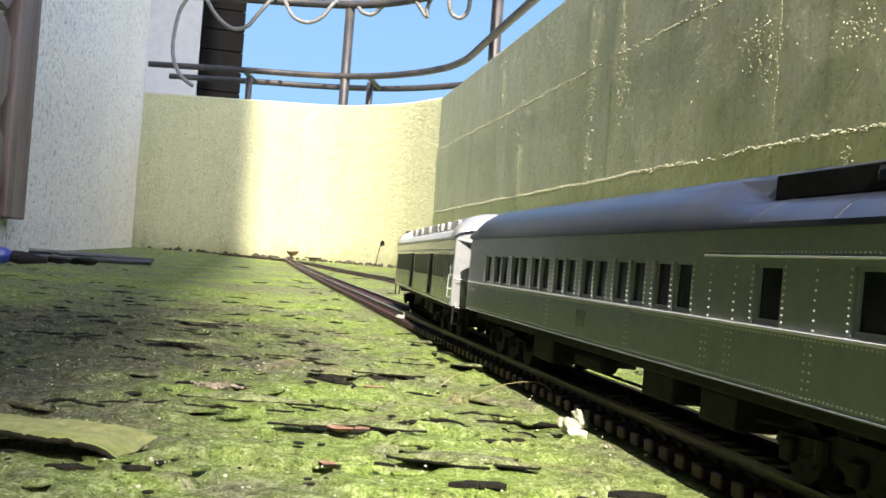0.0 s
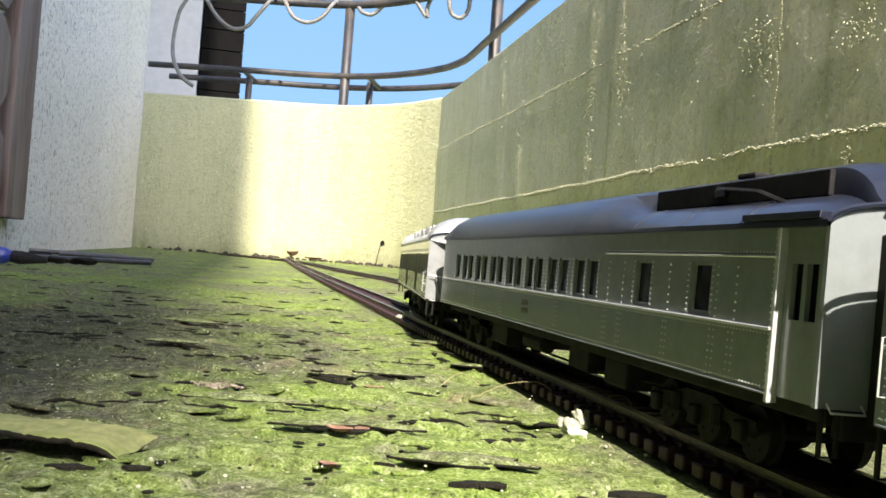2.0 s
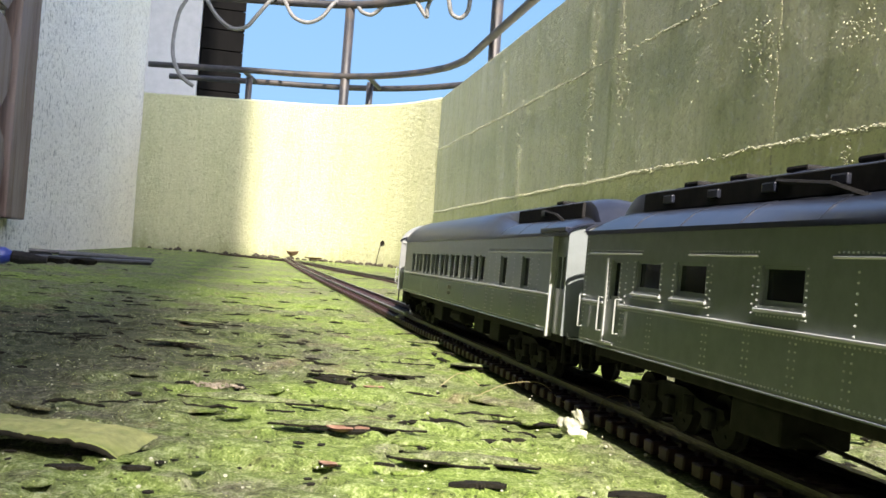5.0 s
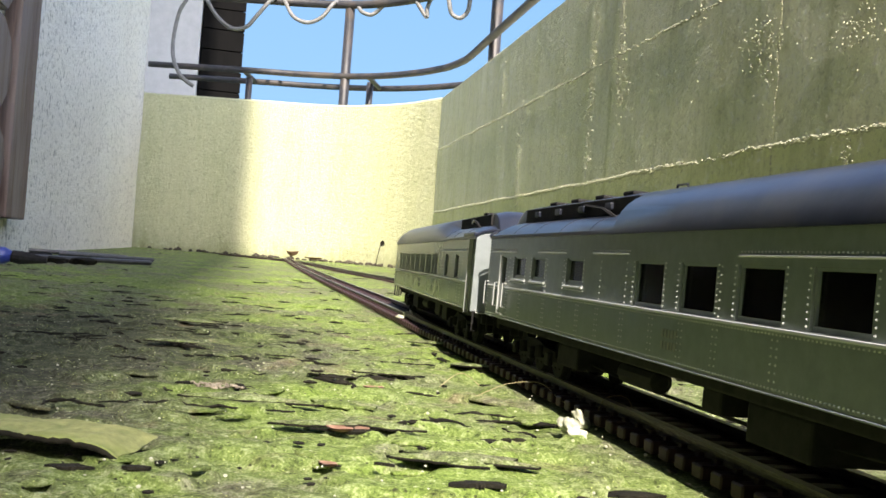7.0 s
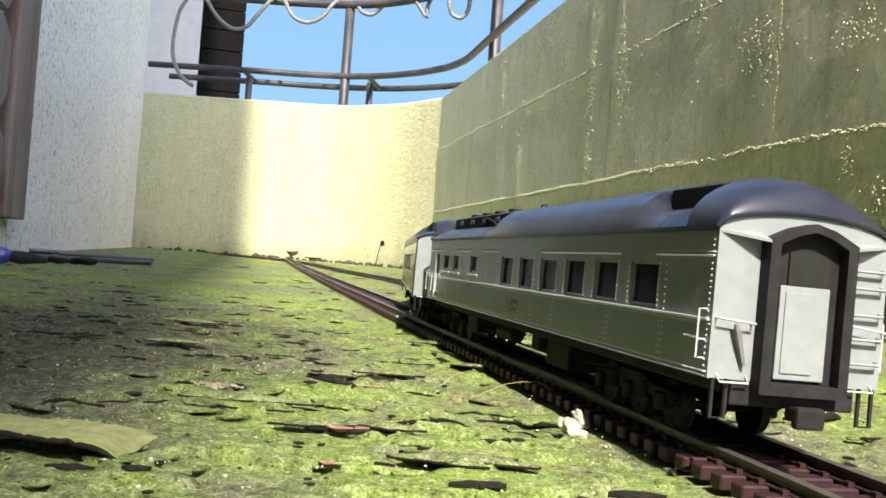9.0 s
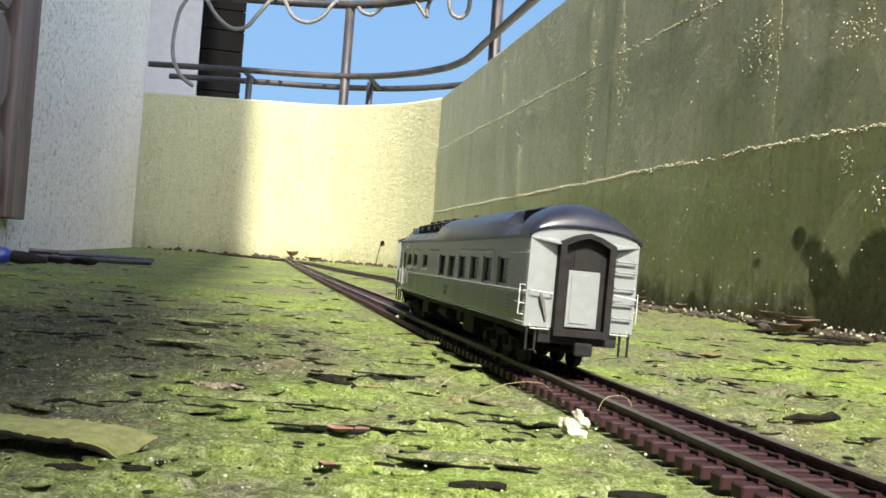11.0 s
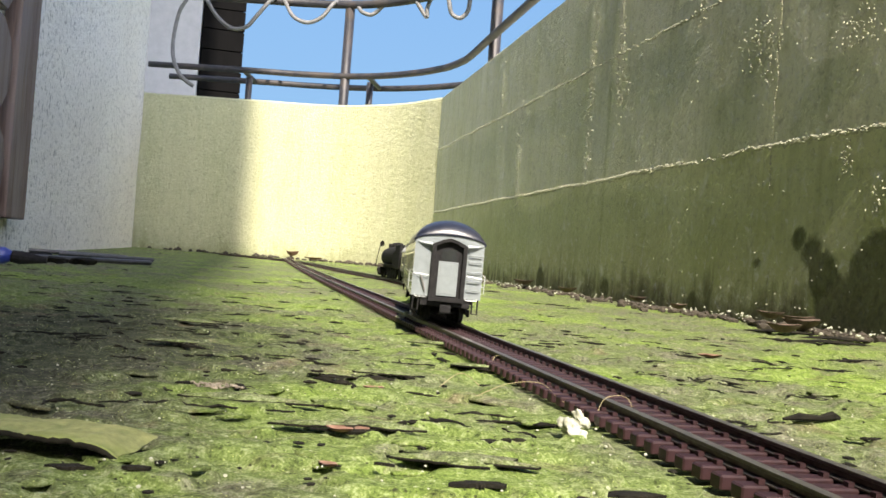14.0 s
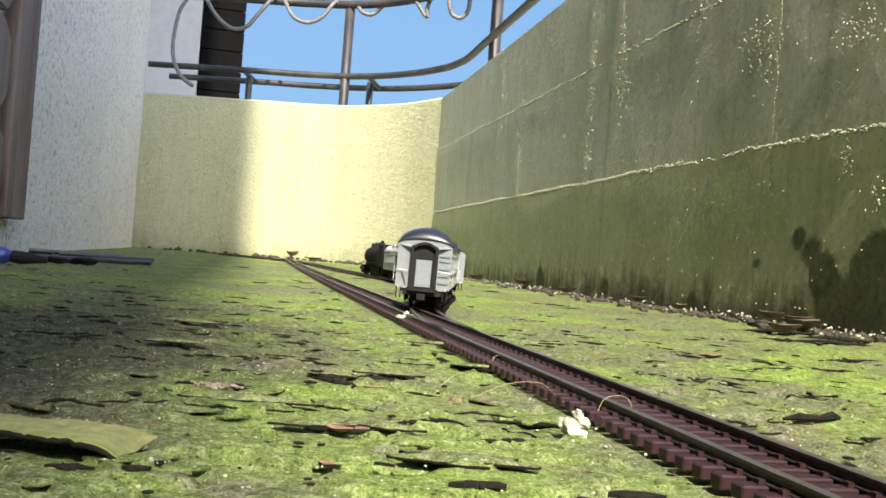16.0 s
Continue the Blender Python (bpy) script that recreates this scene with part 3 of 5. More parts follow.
def make_track(name, label, route, s0, s1, t0, t1, parts_to, n):
    tr = empty(name, label, "track")
    for off in (-0.0086, 0.0086):
        bm = sweep(bmesh.new(), rail_rows(route, s0, s1, off, n))
        bmesh.ops.recalc_face_normals(bm, faces=bm.faces)
        for f in bm.faces:
            if f.normal.z > 0.8 and f.calc_center_median().z > RAILTOP_Z - 0.0003 + floor_z(*f.calc_center_median().xy):
                f.material_index = 1
        part("rail", bm, [RAIL, RAILTOP], tr)
    far = bmesh.new()
    s = t0
    while s < t1:
        p, t = route(s), (route(s + 0.004) - route(s - 0.004)).normalized()
        m = Matrix.Translation(p) @ Matrix.Rotation(math.atan2(-t.x, t.y) + 0.012 * noise.noise(Vector((s * 90, 1, 2))), 4, "Z")
        if s < parts_to:
            shared("tie", TIE_MESH, tr, m)
        else:
            b2 = box(bmesh.new(), -0.0148, 0.0148, -0.00165, 0.00165, -0.0052, -0.0026)
            b2.transform(m)
            tmp = bpy.data.meshes.new("tmp")
            b2.to_mesh(tmp)
            b2.free()
            far.from_mesh(tmp)
            bpy.data.meshes.remove(tmp)
        s += 0.0075
    if len(far.verts):
        tagged(part("far_ties", far, TIE, tr), kind="stuff")
    else:
        far.free()


make_track("straight_track", "model railway track with dark steel rails on brown ties", straight_route, -0.5, 2.98, -0.3, 2.95, 1.2, 240)
make_track("branch_track", "model railway track curving off along the parapet", on_route, 0.44, 3.0, 0.62, 2.95, 1.2, 260)

# ---- the train ----
HW = 0.01735              # half width of a car body
SILL, EAVE = 0.0138, 0.0412
CAR, PITCH = 0.2820, 0.2970


def car_side(x, y0, y1, holes, parent, mat, out):
    """A side wall with its window openings cut through; out: +1 or -1, the way it faces."""
    bm = bmesh.new()
    ys = sorted({y0, y1, *[h[0] for h in holes], *[h[1] for h in holes]})
    zs = sorted({SILL, EAVE, *[h[2] for h in holes], *[h[3] for h in holes]})
    t = 0.0009
    vs = {}
    def v(y, z, k):
        key = (y, z, k)
        if key not in vs:
            vs[key] = bm.verts.new((x - out * t * k, y, z))
        return vs[key]
    def hole(i, j):
        if not (0 <= i < len(ys) - 1 and 0 <= j < len(zs) - 1):
            return True
        ym, zm = (ys[i] + ys[i + 1]) / 2, (zs[j] + zs[j + 1]) / 2
        return any(h[0] < ym < h[1] and h[2] < zm < h[3] for h in holes)
    for i in range(len(ys) - 1):
        for j in range(len(zs) - 1):
            if hole(i, j):
                continue
            a, b, c, d = (ys[i], zs[j]), (ys[i + 1], zs[j]), (ys[i + 1], zs[j + 1]), (ys[i], zs[j + 1])
            bm.faces.new([v(*p, 0) for p in (a, b, c, d)])
            bm.faces.new([v(*p, 1) for p in (d, c, b, a)])
            for (p, q), (ni, nj) in zip(((a, b), (b, c), (c, d), (d, a)), ((i, j - 1), (i + 1, j), (i, j + 1), (i - 1, j))):
                if hole(ni, nj):
                    bm.faces.new([v(*p, 0), v(*p, 1), v(*q, 1), v(*q, 0)])
    bmesh.ops.recalc_face_normals(bm, faces=bm.faces)
    return part("side_wall", bm, mat, parent)


def rivets(bm, x, out, pts, r=0.00028):
    for y, z in pts:
        c = bm.verts.new((x + out * r, y, z))
        ring = [bm.verts.new((x, y + r * math.cos(a), z + r * math.sin(a))) for a in (0.8, 2.4, 3.9, 5.5)]
        for k in range(4):
            bm.faces.new((ring[k], ring[(k + 1) % 4], c))


def half_profile(kind, k=1.0):
    e = EAVE
    if kind == "steps":
        h = [(1.03, -0.0006), (1.03, 0.0004), (0.9, 0.0028), (0.74, 0.0044), (0.56, 0.0054), (0.53, 0.0056), (0.52, 0.0090), (0.50, 0.0101), (0.27, 0.0113), (0.0, 0.0117)]
        h = h[:2] + [(a, b * max(k, 0.36)) for a, b in h[2:]]
    elif kind == "cover":
        h = [(1.03, -0.0006), (1.03, 0.0004), (0.985, 0.0028), (0.92, 0.0050), (0.84, 0.0067), (0.74, 0.0082), (0.62, 0.0094), (0.47, 0.0105), (0.27, 0.0113), (0.0, 0.0117)]
    else:                                        # the hood at a car's end, k: how far it has come down
        h = [(1.03, -0.0006), (1.03, 0.0004)]
        for i in range(1, 9):
            a = math.pi / 2 * i / 8
            top = 0.0040 + 0.0077 * k
            h.append((1.03 * math.cos(a) ** (1.0 + 0.1 * k), 0.0004 + (top - 0.0004) * math.sin(a)))
    return [(HW * a, e + b) for a, b in h]


def car_roof(parent, spans, mat, front="hood", rear="hood"):
    """spans: (u0, u1, left profile, right profile); hoods close both ends."""
    def row(u, left, right, k=1.0):
        l, r = half_profile(left, k), half_profile(right, k)
        return [(-x, u, z) for x, z in l] + [(x, u, z) for x, z in reversed(r[:-1])]
    rows = []
    L = CAR
    ends = []
    for i in range(9):
        a = i / 8
        ends.append((-0.0006 + 0.0125 * a, math.sqrt(max(0.0, 1 - (1 - a) ** 2))))
    for u, k in ends:
        rows.append(row(u, rear, rear, k))
    for u0, u1, l, r in spans:
        n = max(1, int((u1 - u0) / 0.03))
        for i in range(n + 1):
            rows.append(row(u0 + (u1 - u0) * i / n, l, r))
    for u, k in reversed(ends):
        rows.append(row(L - u, front, front, k))
    bm = sweep(bmesh.new(), [[Vector(p) for p in r] for r in rows])
    bmesh.ops.recalc_face_normals(bm, faces=bm.faces)
    ob = part("roof", bm, mat, parent, "dark grey painted roof with raised centre" if mat is ROOF else "silver painted roof", smooth=True)
    # thin seams across the roof
    seams = bmesh.new()
    for u0, u1, l, r in spans:
        if l == "cover":
            continue
        k = u0 + 0.012
        while k < u1 - 0.004:
            pts = [Vector(p) * 1.0 + Vector((0, 0, 0.00012)) for p in row(k, l, r)[1:-1]]
            tube(seams, pts, 0.00007, 4)
            k += 0.0235
    tagged(part("roof_seams", seams, mat, ob), kind="stuff")
    return ob


def loop_bar(pts, r=0.0003, n=5):
    return tube(bmesh.new(), [Vector(p) for p in pts], r, n)


def end_wall(parent, y, out, mat, bright=True, fittings=False):
    """Car end: arched wall, black diaphragm with pointed head, door behind it, ladder and bars."""
    top = [(HW * 1.0 * math.cos(math.pi * i / 16), EAVE - 0.0004 + 0.0040 * math.sin(math.pi * i / 16)) for i in range(17)]
    prof = [(HW, SILL)] + top + [(-HW, SILL)]
    bm = sweep(bmesh.new(), [[Vector((x, y + dy, z)) for x, z in prof] for dy in (0, -out * 0.0010)])
    bmesh.ops.recalc_face_normals(bm, faces=bm.faces)
    part("end_wall", bm, mat, parent)
    part("roof_rim", tube(bmesh.new(), [(x * 1.03, y + out * 0.0004, z + 0.0004) for x, z in top], 0.00045, 6), ROOF, parent)
    def arch(w, z0, z1, peak, ya, yb):
        pr = [(-w, z0), (w, z0), (w, z1), (w * 0.45, z1 + peak * 0.7), (0, z1 + peak), (-w * 0.45, z1 + peak * 0.7), (-w, z1)]
        return [[Vector((x, yy, z)) for x, z in pr] for yy in (ya, yb)]
    # diaphragm: a hollow frame
    bm = bmesh.new()
    o, i = arch(0.0088, 0.0118, 0.0400, 0.0034, y, y + out * 0.0034), arch(0.0068, 0.0140, 0.0392, 0.0026, y, y + out * 0.0034)
    vo, vi = [[bm.verts.new(p) for p in r] for r in o], [[bm.verts.new(p) for p in r] for r in i]
    n = 7
    for k in range(n):
        j = (k + 1) % n
        bm.faces.new((vo[0][k], vo[0][j], vo[1][j], vo[1][k]))
        bm.faces.new((vi[0][k], vi[1][k], vi[1][j], vi[0][j]))
        bm.faces.new((vo[1][k], vo[1][j], vi[1][j], vi[1][k]))
    bmesh.ops.recalc_face_normals(bm, faces=bm.faces)
    part("diaphragm", bm, BLACK, parent, "black gangway frame with pointed top")
    part("end_recess", sweep(bmesh.new(), arch(0.0068, 0.0140, 0.0392, 0.0026, y + out * 0.0002, y + out * 0.0006)), BLACK, parent)
    door = part("end_door", box(bmesh.new(), -0.0050, 0.0050, min(y + out * 0.0006, y + out * 0.0013), max(y + out * 0.0006, y + out * 0.0013), 0.0146, 0.0318, 0.0002), mat, parent)
    part("door_panel", box(bmesh.new(), -0.0040, 0.0022, min(y + out * 0.0013, y + out * 0.0016), max(y + out * 0.0013, y + out * 0.0016), 0.0158, 0.0306, 0.0001), mat, door)
    part("door_window", box(bmesh.new(), -0.0036, 0.0036, min(y + out * 0.0007, y + out * 0.0012), max(y + out * 0.0007, y + out * 0.0012), 0.0318, 0.0378), GLASS, parent)
    # the hood's slanting undersides
    for sx in ((-1, 1) if fittings else ()):
        bm = bmesh.new()
        tri = [(sx * HW * 0.99, y, 0.0), (sx * 0.0088, y, 0.0), (sx * 0.0088, y + out * 0.0034, 0.0)]
        sweep(bm, [[Vector((x, yy, EAVE - 0.0008 + dz - 0.0012 * abs(yy - y) / 0.0034)) for x, yy, zz in tri] for dz in (0.0, 0.0005)])
        bmesh.ops.recalc_face_normals(bm, faces=bm.faces)
        part("hood_gusset", bm, mat, parent)
    # coupler and steps
    part("coupler", box(box(bmesh.new(), -0.0014, 0.0014, min(y, y + out * 0.0062), max(y, y + out * 0.0062), 0.0072, 0.0098, 0.0004), -0.0028, 0.0028, min(y + out * 0.0044, y + out * 0.0066), max(y + out * 0.0044, y + out * 0.0066), 0.0064, 0.0104, 0.0007), BLACK, parent)
    part("buffer_beam", box(bmesh.new(), -0.0125, 0.0125, min(y, y - out * 0.003), max(y, y - out * 0.003), 0.0092, 0.0139, 0.0004), BLACK, parent)
    for sx in (-1, 1):
        part("step", loop_bar([(sx * 0.0162, y, 0.0139), (sx * 0.0162, y, 0.0068), (sx * 0.0135, y, 0.0068), (sx * 0.0135, y, 0.0139)], 0.00045), BLACK, parent)
        part("end_step", loop_bar([(sx * 0.0155, y, 0.0146), (sx * 0.0155, y + out * 0.0012, 0.0134), (sx * 0.0098, y + out * 0.0012, 0.0134), (sx * 0.0098, y, 0.0146)], 0.0002), TRIM_AND_GLINT, parent)
    if not fittings:
        return
    for k, z in enumerate((0.0190, 0.0235, 0.0280, 0.0330, 0.0362)):
        part("ladder_rung", loop_bar([(0.0100, y, z), (0.0100, y + out * 0.0014, z - 0.0004), (0.0162, y + out * 0.0014, z - 0.0004), (0.0162, y, z)], 0.00034), mat, parent)
    part("end_bar", loop_bar([(-0.0166, y, 0.0248), (-0.0166, y + out * 0.0018, 0.0248), (-0.0096, y + out * 0.0018, 0.0243), (-0.0096, y, 0.0243)], 0.00022), TRIM_AND_GLINT, parent)
    part("end_bar", loop_bar([(0.0096, y, 0.0258), (0.0096, y + out * 0.0018, 0.0255), (0.0172, y + out * 0.0018, 0.0246), (0.0172, y, 0.0246)], 0.00022), TRIM_AND_GLINT, parent)
    part("brake_lever", tube(bmesh.new(), [(-0.0134, y + out * 0.0016, 0.0240), (-0.0128, y + out * 0.0014, 0.0228), (-0.0108, y + out * 0.0008, 0.0165)], [0.0004, 0.0007, 0.0004], 6), CABLE, parent, "dull grey brake lever")
    for sx in (-1, 1):
        part("corner_grab", loop_bar([(sx * HW, y - out * 0.002, 0.0262), (sx * (HW + 0.0016), y - out * 0.002, 0.0262), (sx * (HW + 0.0016), y - out * 0.002, 0.0172), (sx * HW, y - out * 0.002, 0.0172)], 0.00022), TRIM_AND_GLINT, parent)
        part("side_grab", loop_bar([(sx * HW, y - out * 0.0085, 0.0208), (sx * (HW + 0.0012), y - out * 0.0085, 0.0208), (sx * (HW + 0.0012), y - out * 0.002, 0.0206), (sx * HW, y - out * 0.002, 0.0206)], 0.0002), TRIM_AND_GLINT, parent)


WHEELS = []


def wheelset(parent, y, r=0.0052):
    bm = tube(bmesh.new(), [(-0.0105, 0, 0), (0.0105, 0, 0)], 0.001, 8)
    for sx in (-1, 1):
        tube(bm, [(sx * 0.0076, 0, 0), (sx * 0.0082, 0, 0), (sx * 0.0082, 0, 0), (sx * 0.0100, 0, 0)], [r + 0.0007, r + 0.0006, r, r - 0.0001], 20)
        for k in range(5):
            a = 2 * math.pi * k / 5
            box(bm, sx * 0.0100 - 0.0002, sx * 0.0100 + 0.0002, 0.6 * r * math.cos(a) - 0.0004, 0.6 * r * math.cos(a) + 0.0004, 0.6 * r * math.sin(a) - 0.0004, 0.6 * r * math.sin(a) + 0.0004)
    ob = part("wheelset", bm, [BLACK], parent, "dark wheels on one axle")
    ob.matrix_basis = Matrix.Translation((0, y, r))
    WHEELS.append((ob, y, r))
    return ob


def truck(parent, y):
    t = new("truck")
    t.empty_display_size = 0.01
    t.parent = parent
    t.matrix_basis = Matrix.Translation((0, y, 0))
    for sx in (-1, 1):
        bm = bmesh.new()
        prof = [(-0.0225, 0.0062), (-0.0215, 0.0078), (-0.012, 0.0082), (-0.006, 0.0098), (0.006, 0.0098), (0.012, 0.0082), (0.0215, 0.0078), (0.0225, 0.0062), (0.0195, 0.0048), (0.0155, 0.0048), (0.012, 0.0060), (0.0075, 0.0062), (0.003, 0.0046), (-0.003, 0.0046), (-0.0075, 0.0062), (-0.012, 0.0060), (-0.0155, 0.0048), (-0.0195, 0.0048)]
        sweep(bm, [[Vector((sx * xx, a, b)) for a, b in prof] for xx in (0.0108, 0.0124)])
        for a in (-0.0175, 0, 0.0175):
            box(bm, min(sx * 0.0122, sx * 0.0138), max(sx * 0.0122, sx * 0.0138), a - 0.0017, a + 0.0017, 0.0036, 0.0074, 0.0004, 1)
        for a in (-0.0085, 0.0085):
            tube(bm, [(sx * 0.0128, a, 0.0050), (sx * 0.0128, a, 0.0086)], 0.0013, 8)
        bmesh.ops.recalc_face_normals(bm, faces=bm.faces)
        part("side_frame", bm, BLACK, t)
    part("bolster", box(bmesh.new(), -0.0105, 0.0105, -0.004, 0.004, 0.0070, 0.0112, 0.0006), BLACK, t)
    for a in (-0.0175, 0, 0.0175):
        wheelset(t, a)
    return t


def under_parts(parent, boxes):
    part("underframe", box(bmesh.new(), -0.0135, 0.0135, 0.002, CAR - 0.002, 0.0110, 0.0141, 0.0005), BLACK, parent)
    for x0, x1, y0, y1, z0 in boxes:
        part("equipment_box", box(bmesh.new(), x0, x1, y0, y1, z0, 0.0112, 0.0007), BLACK, parent)
    part("brake_rod", loop_bar([(-0.009, 0.06, 0.0085), (-0.009, 0.11, 0.0060), (-0.009, 0.17, 0.0060), (-0.009, 0.22, 0.0085)], 0.0004), BLACK, parent)
    part("air_tank", tube(bmesh.new(), [(-0.010, 0.148, 0.0086), (-0.010, 0.149, 0.0086), (-0.010, 0.168, 0.0086), (-0.010, 0.169, 0.0086)], [0.0012, 0.0026, 0.0026, 0.0012], 12), BLACK, parent)


def windows(parent, holes, glass, deep=0.0011):
    for h in holes:
        for out in (-1, 1):
            x = out * HW
            y0, y1, z0, z1 = h[:4]
            w = part("window", box(bmesh.new(), min(x - out * deep, x - out * (deep + 0.0004)), max(x - out * deep, x - out * (deep + 0.0004)), y0 - 0.0006, y1 + 0.0006, z0 - 0.0006, z1 + 0.0006), glass, parent)
            fr = 0.00055
            bm = bmesh.new()
            for a0, a1, b0, b1 in ((y0, y1, z0, z0 + fr * 1.6), (y0, y1, z1 - fr, z1), (y0, y0 + fr, z0 + fr * 1.6, z1 - fr), (y1 - fr, y1, z0 + fr * 1.6, z1 - fr)):
                box(bm, min(x - out * 0.0005, x - out * 0.0010), max(x - out * 0.0005, x - out * 0.0010), a0, a1, b0, b1)
            part("sash", bm, GREY, w)


def strip(bm, out, y0, y1, z, h, t=0.0005):
    x = out * HW
    box(bm, min(x, x + out * t), max(x, x + out * t), y0, y1, z - h / 2, z + h / 2, 0.00012, 1)


def dotted(y0, y1, z, gap=0.0011):
    return [(y0 + k * gap, z) for k in range(int((y1 - y0) / gap) + 1)]


def upright(y, z0, z1, gap=0.0011):
    return [(y, z0 + k * gap) for k in range(int((z1 - z0) / gap) + 1)]


def finish_sides(parent, holes, y0, y1, belts, letter, plates):
    """Belt rail, drip strip, lower edge and rivet lines on both sides."""
    for out in (-1, 1):
        for a, b, z in belts:
            bm = bmesh.new()
            strip(bm, out, a, b, z, 0.0006, 0.0006)
            part("belt_rail", bm, TRIM_AND_GLINT, parent, "raised belt rail, lightened to paint in its glint")
        for a, b in letter:
            bm = bmesh.new()
            strip(bm, out, a, b, 0.0360, 0.0004, 0.0004)
            part("drip_strip", bm, TRIM_AND_GLINT, parent)
        bm = bmesh.new()
        strip(bm, out, y0, y1, SILL + 0.0002, 0.0004, 0.0003)
        part("edge_strip", bm, GREY, parent)
        bm = bmesh.new()
        pts = []
        for a, b in letter:
            pts += dotted(a, b, 0.0367)
        for a, b, z in belts:
            pts += dotted(a, b, z - 0.0008)
        pts += dotted(y0, y1, SILL + 0.0011)
        for h in holes:
            pts += upright(h[0] - 0.0008, h[2] - 0.0004, h[3] + 0.0002) + upright(h[1] + 0.0008, h[2] - 0.0004, h[3] + 0.0002)
        for u in plates:
            pts += upright(u, SILL + 0.001, 0.0236, 0.0013) + upright(u + 0.0016, SILL + 0.001, 0.0236, 0.0013) + (upright(u, 0.0250, 0.0345, 0.0015) if not any(h[0] - 0.002 < u < h[1] + 0.002 for h in holes) else [])
        pts += upright(y0 + 0.0008, SILL + 0.001, EAVE - 0.001) + upright(y1 - 0.0008, SILL + 0.001, EAVE - 0.001)
        # rivets get the lighter colour as painted sun glints
        rivets(bm, out * HW, out, pts)
        tagged(part("rivets", bm, TRIM_AND_GLINT, parent), kind="stuff")


def letter_bars(parent, u, z):
    """A small dark block of writing too small to read, as bars."""
    for k in range(5):
        for row in range(2):
            part("lettering_bar", box(bmesh.new(), -HW - 0.00012, -HW + 0.0002, u + k * 0.0015, u + k * 0.0015 + 0.0009, z + row * 0.0024, z + row * 0.0024 + 0.0016), FADED, parent)


def roof_gear(parent, u0, u1, n):
    """Ventilators along the raised part of the roof."""
    part("clerestory_side", box(bmesh.new(), -0.0102, -0.0092, u0 - 0.008, u1 + 0.004, EAVE + 0.0054, EAVE + 0.0097, 0.0002), BLACK, parent, "black recessed side of the raised roof")
    for k in range(n):
        u = u0 + (u1 - u0) * (k + 0.5) / n
        part("ventilator", box(bmesh.new(), -0.0110, -0.0100, u - 0.0022, u + 0.0022, EAVE + 0.0068, EAVE + 0.0086, 0.0003), ROOF, parent)
        part("vent_hood", box(bmesh.new(), -0.006, 0.006, u - 0.004, u + 0.003, EAVE + 0.0110, EAVE + 0.0122, 0.0005), BLACK, parent)
    part("roof_pipe", loop_bar([(-0.0125, u0, EAVE + 0.0042), (-0.0122, u0 + 0.01, EAVE + 0.0068), (-0.0100, u0 + 0.03, EAVE + 0.0088)], 0.0005), BLACK, parent)


